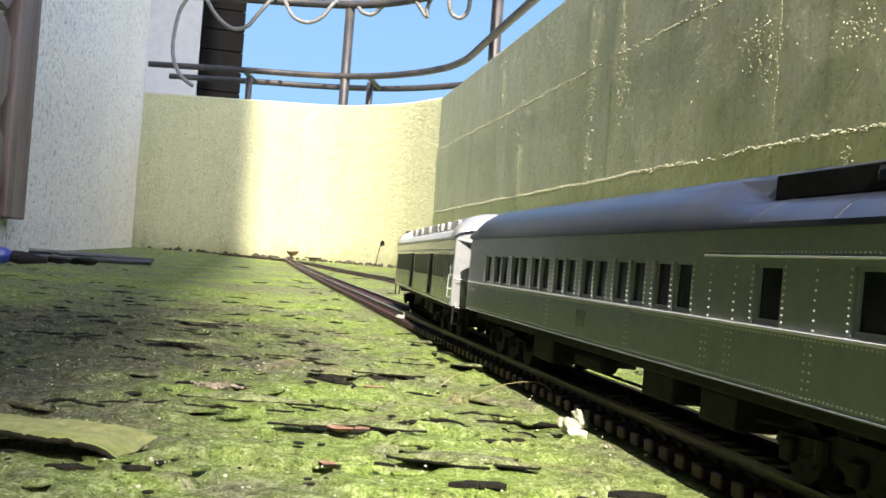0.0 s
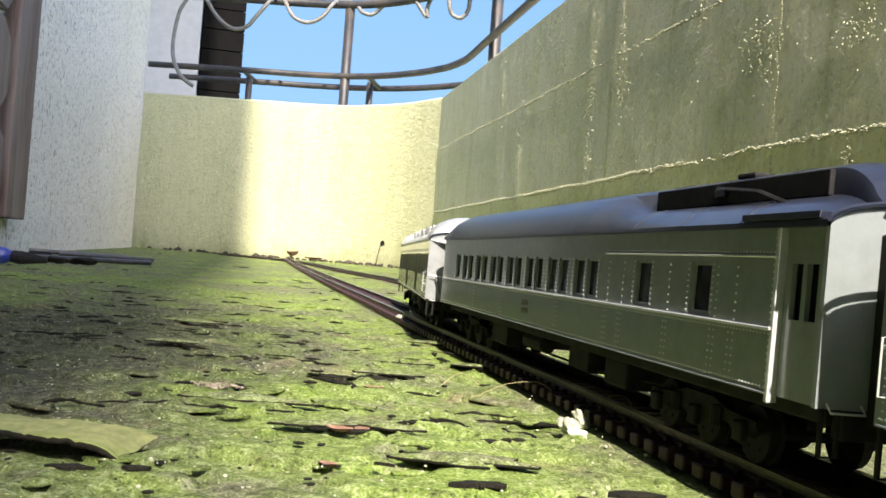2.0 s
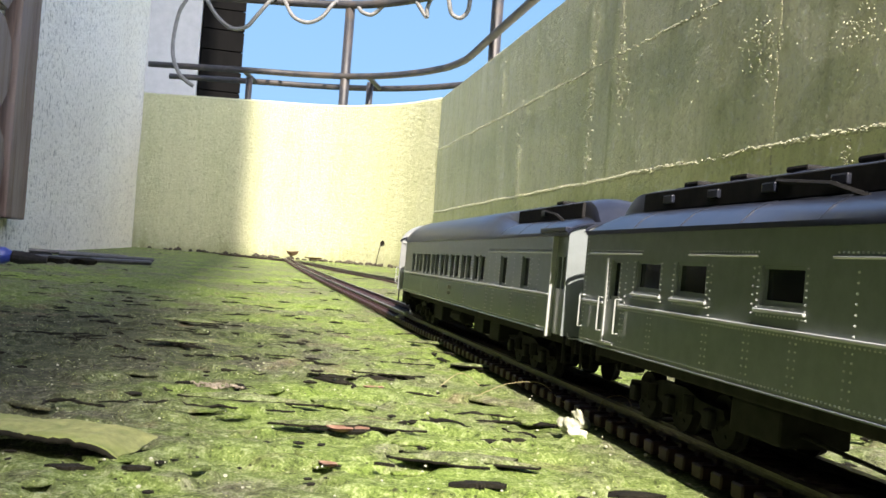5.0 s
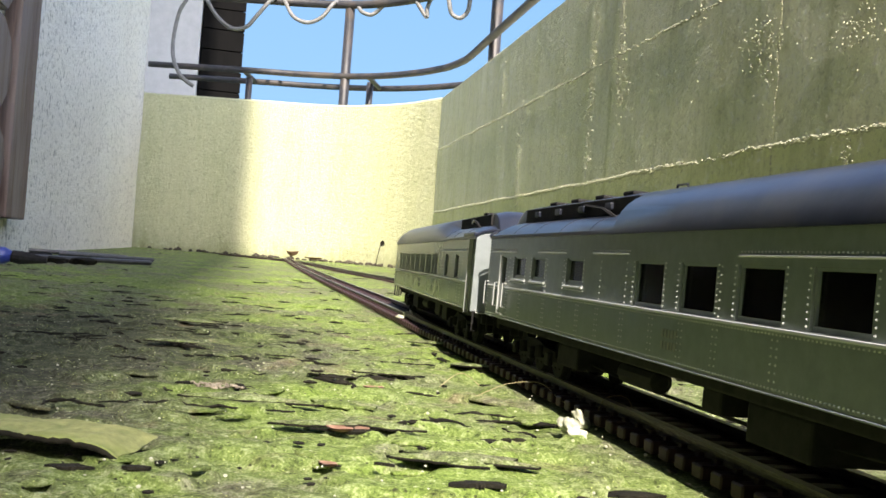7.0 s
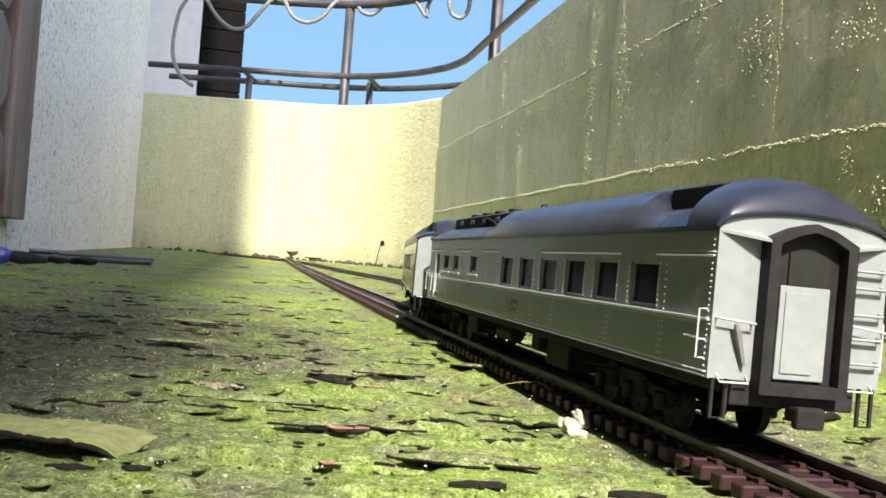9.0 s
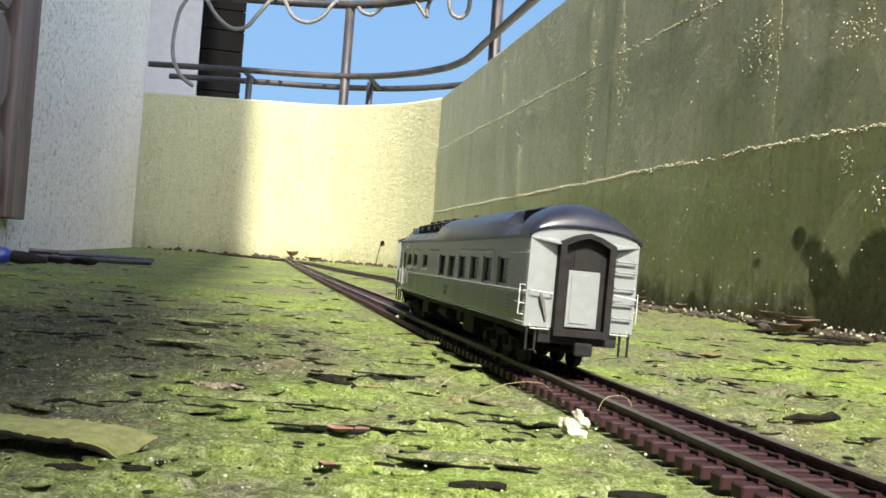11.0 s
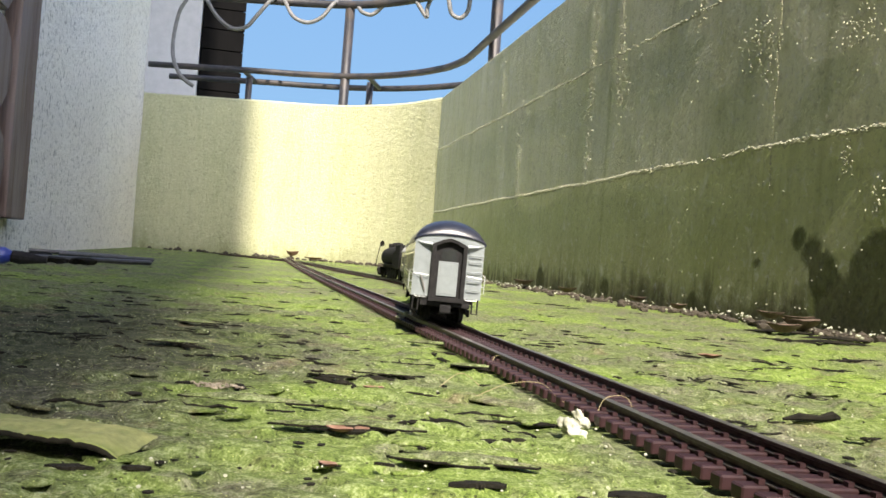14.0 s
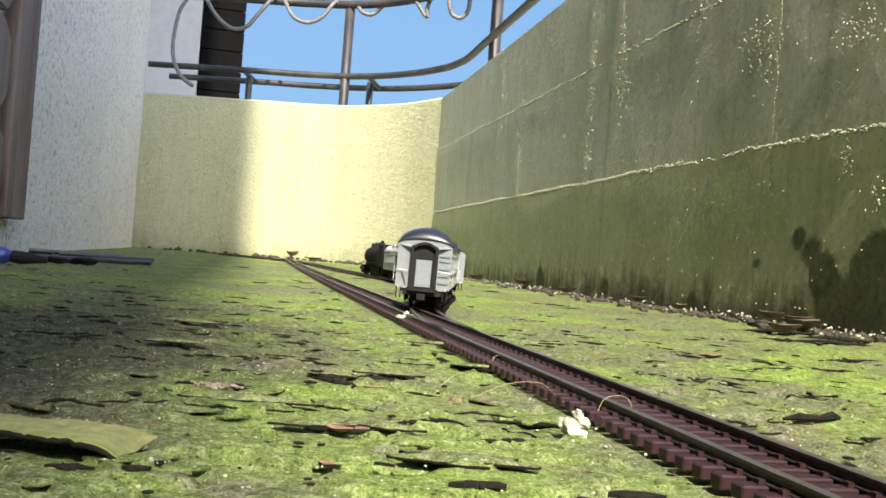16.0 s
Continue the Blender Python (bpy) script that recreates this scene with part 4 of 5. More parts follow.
def make_sleeper():
    car = empty("sleeping_car", "grey model sleeping car, last car of the train, with dark roof", "train car", "cars of the train")
    big = [(c - 0.0073, c + 0.0073, 0.0248, 0.0345) for c in (0.0315, 0.0540, 0.0764, 0.0989, 0.1213, 0.1438)]
    small = [(0.1851, 0.1977, 0.0280, 0.0345), (0.2172, 0.2300, 0.0280, 0.0345), (0.2374, 0.2500, 0.0280, 0.0345), (0.2592, 0.2645, 0.0254, 0.0345)]
    holes = big + small
    for out in (-1, 1):
        car_side(out * HW, 0.0, CAR, holes, car, GREY, out)
    windows(car, big, PANE)
    windows(car, small, GLASS)
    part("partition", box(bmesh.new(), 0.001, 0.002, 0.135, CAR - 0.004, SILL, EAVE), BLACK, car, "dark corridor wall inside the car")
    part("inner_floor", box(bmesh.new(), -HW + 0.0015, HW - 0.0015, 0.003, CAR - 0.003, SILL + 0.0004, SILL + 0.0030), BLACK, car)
    belts = [(0.0, 0.2585, 0.0243), (0.2672, CAR, 0.0243)]
    belts += [(h[0] - 0.0012, h[1] + 0.0012, 0.0271) for h in small[:3]]
    finish_sides(car, holes, 0.0, CAR, belts, [(0.0, 0.0251), (0.045, 0.106), (0.155, 0.178), (0.199, 0.2245), (0.247, 0.279)], (0.02, 0.05, 0.092, 0.112, 0.126, 0.140, 0.156, 0.172, 0.186, 0.2, 0.215, 0.24, 0.255))
    # side door with its handles near the front
    for out in (-1, 1):
        x = out * HW
        part("side_door", box(bmesh.new(), min(x, x + out * 0.0004), max(x, x + out * 0.0004), 0.2660, 0.2672, 0.0150, 0.0350, 0.0001), TRIM_AND_GLINT, car, "bright edge of a side door")
        part("door_sill", box(bmesh.new(), min(x, x + out * 0.0006), max(x, x + out * 0.0006), 0.2592, 0.2660, 0.0150, 0.0156, 0.0001), TRIM_AND_GLINT, car)
        for u in (0.2570, 0.2675, 0.2806):
            part("grab_iron", loop_bar([(x, u, 0.0256), (x + out * 0.0014, u, 0.0256), (x + out * 0.0014, u, 0.0178), (x, u, 0.0178)], 0.0002), TRIM_AND_GLINT, car)
    letter_bars(car, 0.128, 0.0170)
    car_roof(car, [(0.0130, 0.036, "steps", "steps"), (0.040, 0.166, "cover", "steps"), (0.170, 0.2690, "steps", "steps")], ROOF, "steps")
    # solid black panel stands in for the shade in the cover's end gap
    part("roof_notch", box(bmesh.new(), -0.0100, -0.0090, 0.0135, 0.037, EAVE + 0.0052, EAVE + 0.0098, 0.0003), BLACK, car, "black panel for the dark gap at the end of the roof cover")
    roof_gear(car, 0.178, 0.262, 4)
    part("roof_loop", loop_bar([(0.003, 0.172, EAVE + 0.0112), (0.003, 0.172, EAVE + 0.0140), (0.003, 0.178, EAVE + 0.0140), (0.003, 0.178, EAVE + 0.0112)], 0.0003), ROOF, car)
    end_wall(car, -0.0008, -1, GREY, fittings=True)
    end_wall(car, CAR + 0.0008, 1, GREY)
    under_parts(car, [(-0.013, 0.013, 0.087, 0.107, 0.0040), (-0.012, 0.0, 0.118, 0.126, 0.0064), (-0.013, 0.0, 0.195, 0.212, 0.0050)])
    truck(car, 0.045)
    truck(car, CAR - 0.045)
    return car


def make_coach():
    car = empty("coach", "grey model passenger coach with a long row of narrow windows", "train car", "cars of the train")
    iso = [(c - 0.0041, c + 0.0041, 0.0249, 0.0347) for c in (0.0388, 0.0656)]
    row = []
    u = 0.0970
    for k in range(7):
        for a in (0, 0.0096):
            row.append((u + a - 0.0039, u + a + 0.0039, 0.0249, 0.0347))
        u += 0.0223
    row.append((u - 0.0039, u + 0.0039, 0.0249, 0.0347))
    doors = [(0.0030, 0.0060, 0.0262, 0.0350), (0.0072, 0.0102, 0.0262, 0.0350)]
    holes = iso + row
    y0 = 0.0126
    for out in (-1, 1):
        car_side(out * HW, y0, CAR, holes, car, GREY, out)
        car_side(out * (HW - 0.0012), 0.0004, y0, doors, car, GREY, out)
        x = out * (HW + 0.0003)
        part("corner_post", box(bmesh.new(), min(x, x - out * 0.0018), max(x, x - out * 0.0018), y0 - 0.0006, y0 + 0.0004, SILL - 0.0012, EAVE, 0.0002), TRIM_AND_GLINT, car)
    windows(car, holes, GLASS)
    for h in doors:
        for out in (-1, 1):
            x = out * (HW - 0.0026)
            part("door_pane", box(bmesh.new(), min(x, x - out * 0.0004), max(x, x - out * 0.0004), h[0] - 0.0004, h[1] + 0.0004, h[2] - 0.0004, h[3] + 0.0004), GLASS, car)
    finish_sides(car, holes, y0, CAR, [(y0, CAR, 0.0243)], [(y0, 0.088)], (0.025, 0.032, 0.052, 0.0762, 0.0852, 0.122, 0.18, 0.22))
    letter_bars(car, 0.150, 0.0176)
    car_roof(car, [(0.0130, 0.078, "steps", "steps"), (0.090, 0.2690, "cover", "cover")], ROOF, rear="steps")
    roof_gear(car, 0.0195, 0.074, 1)
    part("roof_gutter", box(bmesh.new(), -HW - 0.0008, -HW + 0.0016, 0.001, 0.024, EAVE + 0.0006, EAVE + 0.0018, 0.0002), ROOF, car)
    end_wall(car, -0.0008, -1, GREY)
    end_wall(car, CAR + 0.0008, 1, GREY)
    under_parts(car, [(-0.013, 0.013, 0.080, 0.094, 0.0048), (-0.012, 0.0, 0.108, 0.124, 0.0052), (-0.013, 0.013, 0.185, 0.205, 0.0045), (0.003, 0.012, 0.13, 0.15, 0.006)])
    truck(car, 0.045)
    truck(car, CAR - 0.045)
    return car


def make_baggage():
    car = empty("baggage_car", "grey model baggage car with silver roof and sliding doors", "train car", "cars of the train")
    holes = [(0.070, 0.088, SILL + 0.0016, 0.0350), (0.160, 0.180, SILL + 0.0016, 0.0350)]
    for out in (-1, 1):
        car_side(out * HW, 0.0, CAR, holes, car, GREY, out)
        for h in holes:
            x = out * (HW - 0.0016)
            d = part("sliding_door", box(bmesh.new(), min(x, x - out * 0.0008), max(x, x - out * 0.0008), h[0] - 0.0004, h[1] + 0.0004, h[2] - 0.0004, h[3] + 0.0004), GREY, car)
            part("door_glass", box(bmesh.new(), min(x, x + out * 0.0002), max(x, x + out * 0.0002), h[0] + 0.003, h[1] - 0.003, 0.0265, 0.0325), GLASS, d)
        for k in range(28):
            u = 0.006 + k * 0.0098
            if any(h[0] - 0.002 < u < h[1] + 0.002 for h in holes):
                continue
            part("side_rib", box(bmesh.new(), min(out * HW, out * (HW + 0.0005)), max(out * HW, out * (HW + 0.0005)), u - 0.0003, u + 0.0003, 0.0245, 0.0345), GREY, car)
    finish_sides(car, [], 0.0, CAR, [], [(0.0, CAR)], (0.03, 0.06, 0.1, 0.14, 0.2, 0.24))
    car_roof(car, [(0.0130, 0.2690, "steps", "steps")], SILVER)
    for k, u in enumerate((0.05, 0.085, 0.11, 0.125, 0.165, 0.205, 0.24)):
        part("ventilator", box(bmesh.new(), -0.0108, -0.0088, u - 0.004, u + 0.004, EAVE + 0.0058, EAVE + 0.0096, 0.0006), SILVER, car)
    end_wall(car, -0.0008, -1, SILVER, fittings=True)
    end_wall(car, CAR + 0.0008, 1, SILVER)
    under_parts(car, [(-0.013, 0.013, 0.09, 0.105, 0.0052), (-0.012, 0.012, 0.12, 0.135, 0.0056), (-0.012, 0.0, 0.17, 0.19, 0.0050)])
    truck(car, 0.045)
    truck(car, CAR - 0.045)
    return car


def make_engine():
    """Steam engine at the head of the train."""
    eng = empty("steam_engine", "black model steam engine leading the train", "locomotive", "cars of the train")
    part("boiler", tube(bmesh.new(), [(0, 0.06, 0.031), (0, 0.165, 0.031), (0, 0.22, 0.030), (0, 0.224, 0.030), (0, 0.228, 0.030)], [0.0145, 0.0140, 0.0130, 0.0125, 0.006], 28), BLACK, eng, smooth=False)
    part("cab", box(bmesh.new(), -0.0165, 0.0165, 0.005, 0.050, 0.014, 0.047, 0.002), BLACK, eng)
    part("firebox", box(bmesh.new(), -0.0150, 0.0150, 0.045, 0.085, 0.015, 0.040, 0.004), BLACK, eng)
    part("running_board", box(bmesh.new(), -0.0165, 0.0165, 0.05, 0.225, 0.0185, 0.0198, 0.0004), BLACK, eng)
    part("chimney", tube(bmesh.new(), [(0, 0.205, 0.040), (0, 0.205, 0.049)], [0.0042, 0.0046], 14), BLACK, eng)
    for u, r in ((0.12, 0.0055), (0.16, 0.0060)):
        part("dome", tube(bmesh.new(), [(0, u, 0.042), (0, u, 0.0475), (0, u, 0.0500), (0, u, 0.0508)], [r, r, r * 0.8, r * 0.3], 16), BLACK, eng)
    part("frame", box(bmesh.new(), -0.0070, 0.0070, 0.01, 0.235, 0.006, 0.0185, 0.0005), BLACK, eng)
    for sx in (-1, 1):
        part("cylinder", tube(bmesh.new(), [(sx * 0.0135, 0.200, 0.0105), (sx * 0.0135, 0.222, 0.0105)], 0.0048, 14), BLACK, eng)
    part("pilot", box(bmesh.new(), -0.0140, 0.0140, 0.230, 0.240, 0.003, 0.012, 0.002), BLACK, eng)
    for u in (0.075, 0.100, 0.125, 0.150):
        ob = wheelset(eng, u * 0.72, 0.0078)
    for u in (0.030, 0.190, 0.218):
        wheelset(eng, u * 0.72, 0.0046)
    for ob in eng.children:
        if not ob.name.startswith("wheelset"):
            ob.data.transform(Matrix.Diagonal((1, 0.72, 1.1, 1)))
    return eng


sleeper, coach, baggage = make_sleeper(), make_coach(), make_baggage()
engine = make_engine()

# place of the train's tail along the route, time by time
TAIL = [(0.0, -0.2218), (0.5, -0.2108), (1.0, -0.1987), (1.5, -0.1863), (2.0, -0.1706), (2.5, -0.1563), (3.0, -0.1391), (3.5, -0.1214), (4.0, -0.1005), (4.2, -0.0930), (6.3, 0.0085), (6.5, 0.019), (7.0, 0.045), (7.5, 0.07), (8.0, 0.0995), (8.5, 0.1307), (9.0, 0.1592), (9.2, 0.1724), (11.3, 0.2935), (11.5, 0.308), (12.0, 0.34), (12.5, 0.37), (13.5, 0.432), (14.5, 0.498), (15.25, 0.547), (16.0, 0.5963)]
FINE = np.arange(-0.8, 16.81, 0.02)
KT, KV = [a for a, b in TAIL], [b for a, b in TAIL]
KT, KV = [-1.0] + KT + [17.0], [KV[0] - 0.019] + KV + [KV[-1] + 0.065]
RAW = np.interp(FINE, KT, KV)
KERNEL = np.exp(-0.5 * (np.arange(-75, 76) * 0.02 / 0.3) ** 2)
SMOOTH = np.convolve(np.pad(RAW, 75, mode="reflect", reflect_type="odd"), KERNEL / KERNEL.sum(), mode="valid")


def tail(t):
    return float(np.interp(t, FINE, SMOOTH))


LEAN = math.degrees(0.020)


def motions():
    times = [i * 0.25 for i in range(65)]
    cars = ((sleeper, 0.0, 0.045, CAR - 0.045), (coach, PITCH, 0.045, CAR - 0.045), (baggage, 2 * PITCH, 0.045, CAR - 0.045), (engine, 3 * PITCH - 0.004, 0.04, 0.14))
    for ob, back, a, b in cars:
        rows = []
        for t in times:
            s = tail(t) + back
            p, q = on_route(s + a), on_route(s + b)
            d = (q - p).normalized()
            m = Matrix.Translation(p - d * a) @ Matrix.Rotation(math.atan2(-d.x, d.y), 4, "Z") @ pose(0, 0, 0, 0, LEAN, 0)
            rows.append((t, m))
        walk(ob, rows)
        for tr in [c for c in ob.children if c.name.startswith("truck")]:
            y = tr.location.y
            rows = []
            for t in times[::2]:
                s = tail(t) + back
                p, q = on_route(s + a), on_route(s + b)
                d, e = (q - p).normalized(), (on_route(s + y + 0.012) - on_route(s + y - 0.012)).normalized()
                rows.append((t, Matrix.Translation((0, y, 0)) @ Matrix.Rotation(math.atan2(-e.x, e.y) - math.atan2(-d.x, d.y), 4, "Z")))
            walk(tr, rows)
    for ob, y, r in WHEELS:
        walk(ob, [(i / 15, Matrix.Translation((0, y, r)) @ Matrix.Rotation(-(tail(i / 15) - tail(0)) / r, 4, "X")) for i in range(241)])



# ---- litter on the floor ----
def lump(bm, c, size, rnd, flat=0.5, sub=1):
    """A small uneven clod."""
    m = Matrix.Translation(c) @ Matrix.Rotation(rnd.uniform(0, 6.28), 4, "Z") @ Matrix.Diagonal((size, size * rnd.uniform(0.4, 0.9), size * flat, 1))
    r = bmesh.ops.create_icosphere(bm, subdivisions=sub, radius=1, matrix=m)
    for v in r["verts"]:
        v.co += (v.co - Vector(c)) * 0.45 * noise.noise(v.co * 260 + Vector((size * 900, 0, 0)))


def flake(bm, c, size, rnd, lift, curl_dir, n=22, squash=0.6):
    """A thin domed crust plate with a torn rim, a little lifted at one side."""
    c = Vector(c)
    cd = Vector((math.cos(curl_dir), math.sin(curl_dir), 0))
    side = Vector((-cd.y, cd.x, 0))
    k = rnd.uniform(0, 99)
    rings = []
    for f in (0.45, 0.8, 1.0):
        ring = []
        for i in range(n):
            a = 2 * math.pi * i / n
            r = size * f * (1 + f * (0.6 * noise.noise(Vector((math.cos(a) * 1.3, math.sin(a) * 1.3, k))) + 0.5 * noise.noise(Vector((math.cos(a) * 4.5, math.sin(a) * 4.5, k))) + 0.25 * noise.noise(Vector((math.cos(a) * 11, math.sin(a) * 11, k)))))
            u, w = math.cos(a) * r * squash, math.sin(a) * r
            z = 0.10 * size * (1 - f * f) + 0.35 * lift * max(0.0, u / size) + 0.0004
            ring.append(bm.verts.new(c + cd * u + side * w + Vector((0, 0, z))))
        rings.append(ring)
    rim = [bm.verts.new(v.co - Vector((0, 0, 0.0005))) for v in rings[-1]]
    top = bm.verts.new(c + Vector((0, 0, 0.10 * size + 0.0004)))
    for i in range(n):
        j = (i + 1) % n
        bm.faces.new((rings[0][i], rings[0][j], top))
        for p, q in zip(rings, rings[1:]):
            bm.faces.new((q[i], q[j], p[j], p[i]))
        bm.faces.new((rim[i], rim[j], rings[-1][j], rings[-1][i])).material_index = 1
    bm.faces.new(list(reversed(rim))).material_index = 1


def crack(bm, a, b, rnd, r=0.00055):
    """A torn crack's shade as a dark strip, thick and thin by turns, just proud of the floor."""
    a, b = Vector(a), Vector(b)
    n = max(5, int((b - a).length / max(0.0011, 0.004 * a.y)))
    side = Vector((a.y - b.y, b.x - a.x, 0)).normalized()
    k = rnd.uniform(0, 50)
    pts, rad = [], []
    for i in range(n + 1):
        p = a.lerp(b, i / n) + side * (0.0030 * noise.noise(Vector((i * 0.2, k, 0))) + 0.0014 * noise.noise(Vector((i * 0.6, k, 3))))
        p.z = floor_z(p.x, p.y) + 0.0006 + 0.0004 * noise.noise(Vector((i * 0.3, k, 8)))
        pts.append(p)
        rad.append(r * (0.35 + 1.5 * abs(noise.noise(Vector((i * 0.35, k, 5))))) * math.sin(math.pi * (i + 0.5) / (n + 1)) ** 0.5)
    tube(bm, pts, rad, 5)


def spot(rnd, y0, y1):
    """A place on the floor, spread evenly over the picture's depth."""
    y = 1 / rnd.uniform(1 / y1, 1 / y0)
    x = rnd.uniform(-0.50, 0.50) * y
    return Vector((x, y, floor_z(x, y)))


def on_track(p, room=0.016):
    w = N.dot(p) - LANE
    if abs(w) < room:
        return True
    return any(abs(p.x - q.x) < room and abs(p.y - q.y) < 0.006 for q in ROUTE[280:820])


def make_litter():
    rnd = random.Random(11)
    bm, count = bmesh.new(), 0
    while count < 60:
        p = spot(rnd, 0.13, 1.6)
        if on_track(p, 0.02) or N.dot(p) > 0.47 or N.dot(p) < -0.36:
            continue
        s = rnd.uniform(0.0025, 0.0085)
        flake(bm, p, s, rnd, rnd.uniform(0.0003, 0.0016), rnd.gauss(-1.57, 0.9), n=12)
        count += 1
    tagged(part("moss_crusts", bm, [MOSS, MOSS], smooth=True), "flaking crusts of yellow-green moss all over the floor", "moss", kind="stuff")
    bm, count = bmesh.new(), 0
    while count < 260:
        p = spot(rnd, 0.13, 2.6)
        if on_track(p) or N.dot(p) > 0.49 or N.dot(p) < -0.375:
            continue
        s = rnd.uniform(0.0004, 0.0014) * (1 + 1.5 * rnd.random() ** 6)
        lump(bm, p + Vector((0, 0, s * 0.1)), s, rnd, rnd.uniform(0.15, 0.35))
        count += 1
    tagged(part("dark_crumbs", bm, BARK_AND_SHADE), "dark crumbs of earth and bark scattered on the moss", "litter", kind="stuff")
    bm, count = bmesh.new(), 0
    while count < 220:
        p = spot(rnd, 0.14, 1.2)
        if on_track(p):
            continue
        lump(bm, p + Vector((0, 0, 0.0006)), rnd.uniform(0.00015, 0.00042), rnd, 0.7)
        count += 1
    tagged(part("pale_grit", bm, PEBBLE), "pale grit and tiny stones in the moss", "litter", kind="stuff")
    # near-black strips that stand in for the shade in ragged crust cracks
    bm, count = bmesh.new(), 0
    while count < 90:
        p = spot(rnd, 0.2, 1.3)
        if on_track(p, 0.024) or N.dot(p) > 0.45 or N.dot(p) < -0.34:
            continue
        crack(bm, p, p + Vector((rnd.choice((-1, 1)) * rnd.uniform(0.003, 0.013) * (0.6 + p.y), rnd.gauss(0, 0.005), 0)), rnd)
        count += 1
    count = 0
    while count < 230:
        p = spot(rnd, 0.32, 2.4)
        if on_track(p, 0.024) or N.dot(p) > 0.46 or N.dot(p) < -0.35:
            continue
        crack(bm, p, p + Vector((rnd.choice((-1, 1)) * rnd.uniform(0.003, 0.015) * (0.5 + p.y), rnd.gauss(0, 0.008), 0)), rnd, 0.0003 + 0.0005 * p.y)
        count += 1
    tagged(part("crack_shade_strips", bm, BARK_AND_SHADE), "near-black strips drawn as shade in ragged cracks of the moss crust", "moss", kind="stuff")
    # litter swept against the parapet
    bm = bmesh.new()
    for k in range(560):
        s = 0.55 + 2.1 * rnd.random() ** 1.3
        p = at(0.5 - abs(rnd.gauss(0, 0.028)), s, 0.002)
        lump(bm, p, rnd.uniform(0.002, 0.0075), rnd, rnd.uniform(0.3, 0.8))
    tagged(part("wall_foot_earth", bm, EARTH), "dark earth and rotted bits along the foot of the parapet", "litter", kind="stuff")
    bm = bmesh.new()
    for k in range(300):
        s = 0.55 + 2.1 * rnd.random() ** 1.3
        p = at(0.495 - abs(rnd.gauss(0, 0.03)), s, rnd.uniform(0.003, 0.01))
        lump(bm, p, rnd.uniform(0.0006, 0.0022), rnd, 0.6)
    tagged(part("wall_foot_chips", bm, PEBBLE), "white chips of fallen lime along the parapet", "litter", kind="stuff")
    bm = bmesh.new()
    for k in range(130):
        c = curve_through(CORNER, 9)[rnd.randrange(4, 62)] + Vector((rnd.gauss(0, 0.01), -abs(rnd.gauss(0, 0.02)) - 0.004, 0.012))
        lump(bm, c, rnd.uniform(0.004, 0.013), rnd, rnd.uniform(0.4, 0.9))
    tagged(part("far_wall_earth", bm, EARTH), "dark earth and dead leaves at the foot of the curved wall", "litter", kind="stuff")


def curled_leaf(name, label, c, size, turn, mat=None, lift=0.3):
    bm = bmesh.new()
    rows = []
    for i in range(9):
        a = i / 8
        half = size * 0.34 * math.sin(math.pi * min(1.0, a * 0.96 + 0.03)) ** 0.8
        y = size * (a - 0.5)
        row = []
        for j in range(7):
            b = (j - 3) / 3
            row.append(Vector((half * b, y, size * (0.02 + lift * (b * b * 0.5 * half / size * 2 + 0.35 * (2 * a - 1) ** 2) + 0.03 * noise.noise(Vector((a * 4, b * 2, size * 500)))))))
        rows.append(row)
    top = [[bm.verts.new(p) for p in r] for r in rows]
    bot = [[bm.verts.new(p - Vector((0, 0, 0.00025))) for p in r] for r in rows]
    for i in range(8):
        for j in range(6):
            bm.faces.new((top[i][j], top[i][j + 1], top[i + 1][j + 1], top[i + 1][j]))
            bm.faces.new((bot[i][j], bot[i + 1][j], bot[i + 1][j + 1], bot[i][j + 1]))
    ob = part(name, bm, mat or LEAF, smooth=True)
    ob.matrix_basis = Matrix.Translation((c[0], c[1], c[2] if len(c) > 2 else floor_z(c[0], c[1]) + 0.0006)) @ Matrix.Rotation(radians(turn), 4, "Z")
    return tagged(ob, label, "leaf")


CRACKS = (((-0.0713, 0.2123), (-0.0436, 0.2153), 0.0008), ((-0.0249, 0.1969), (-0.008, 0.206), 0.0008), ((-0.009, 0.210), (0.0053, 0.222), 0.0007), ((0.0054, 0.3396), (0.0223, 0.3333), 0.0012), ((0.0223, 0.3333), (0.030, 0.300), 0.001), ((-0.0506, 0.3179), (-0.0312, 0.3142), 0.0008),
          ((-0.0958, 0.3434), (-0.0785, 0.3314), 0.0013), ((-0.0341, 0.2792), (-0.0196, 0.2652), 0.0012), ((-0.064, 0.3715), (-0.0515, 0.38), 0.0008), ((-0.0543, 0.251), (-0.0421, 0.2417), 0.0008), ((-0.1518, 0.3407), (-0.1208, 0.35), 0.0009), ((0.2272, 0.6747), (0.2674, 0.6549), 0.002), ((0.2032, 0.5036), (0.2489, 0.531), 0.0014))


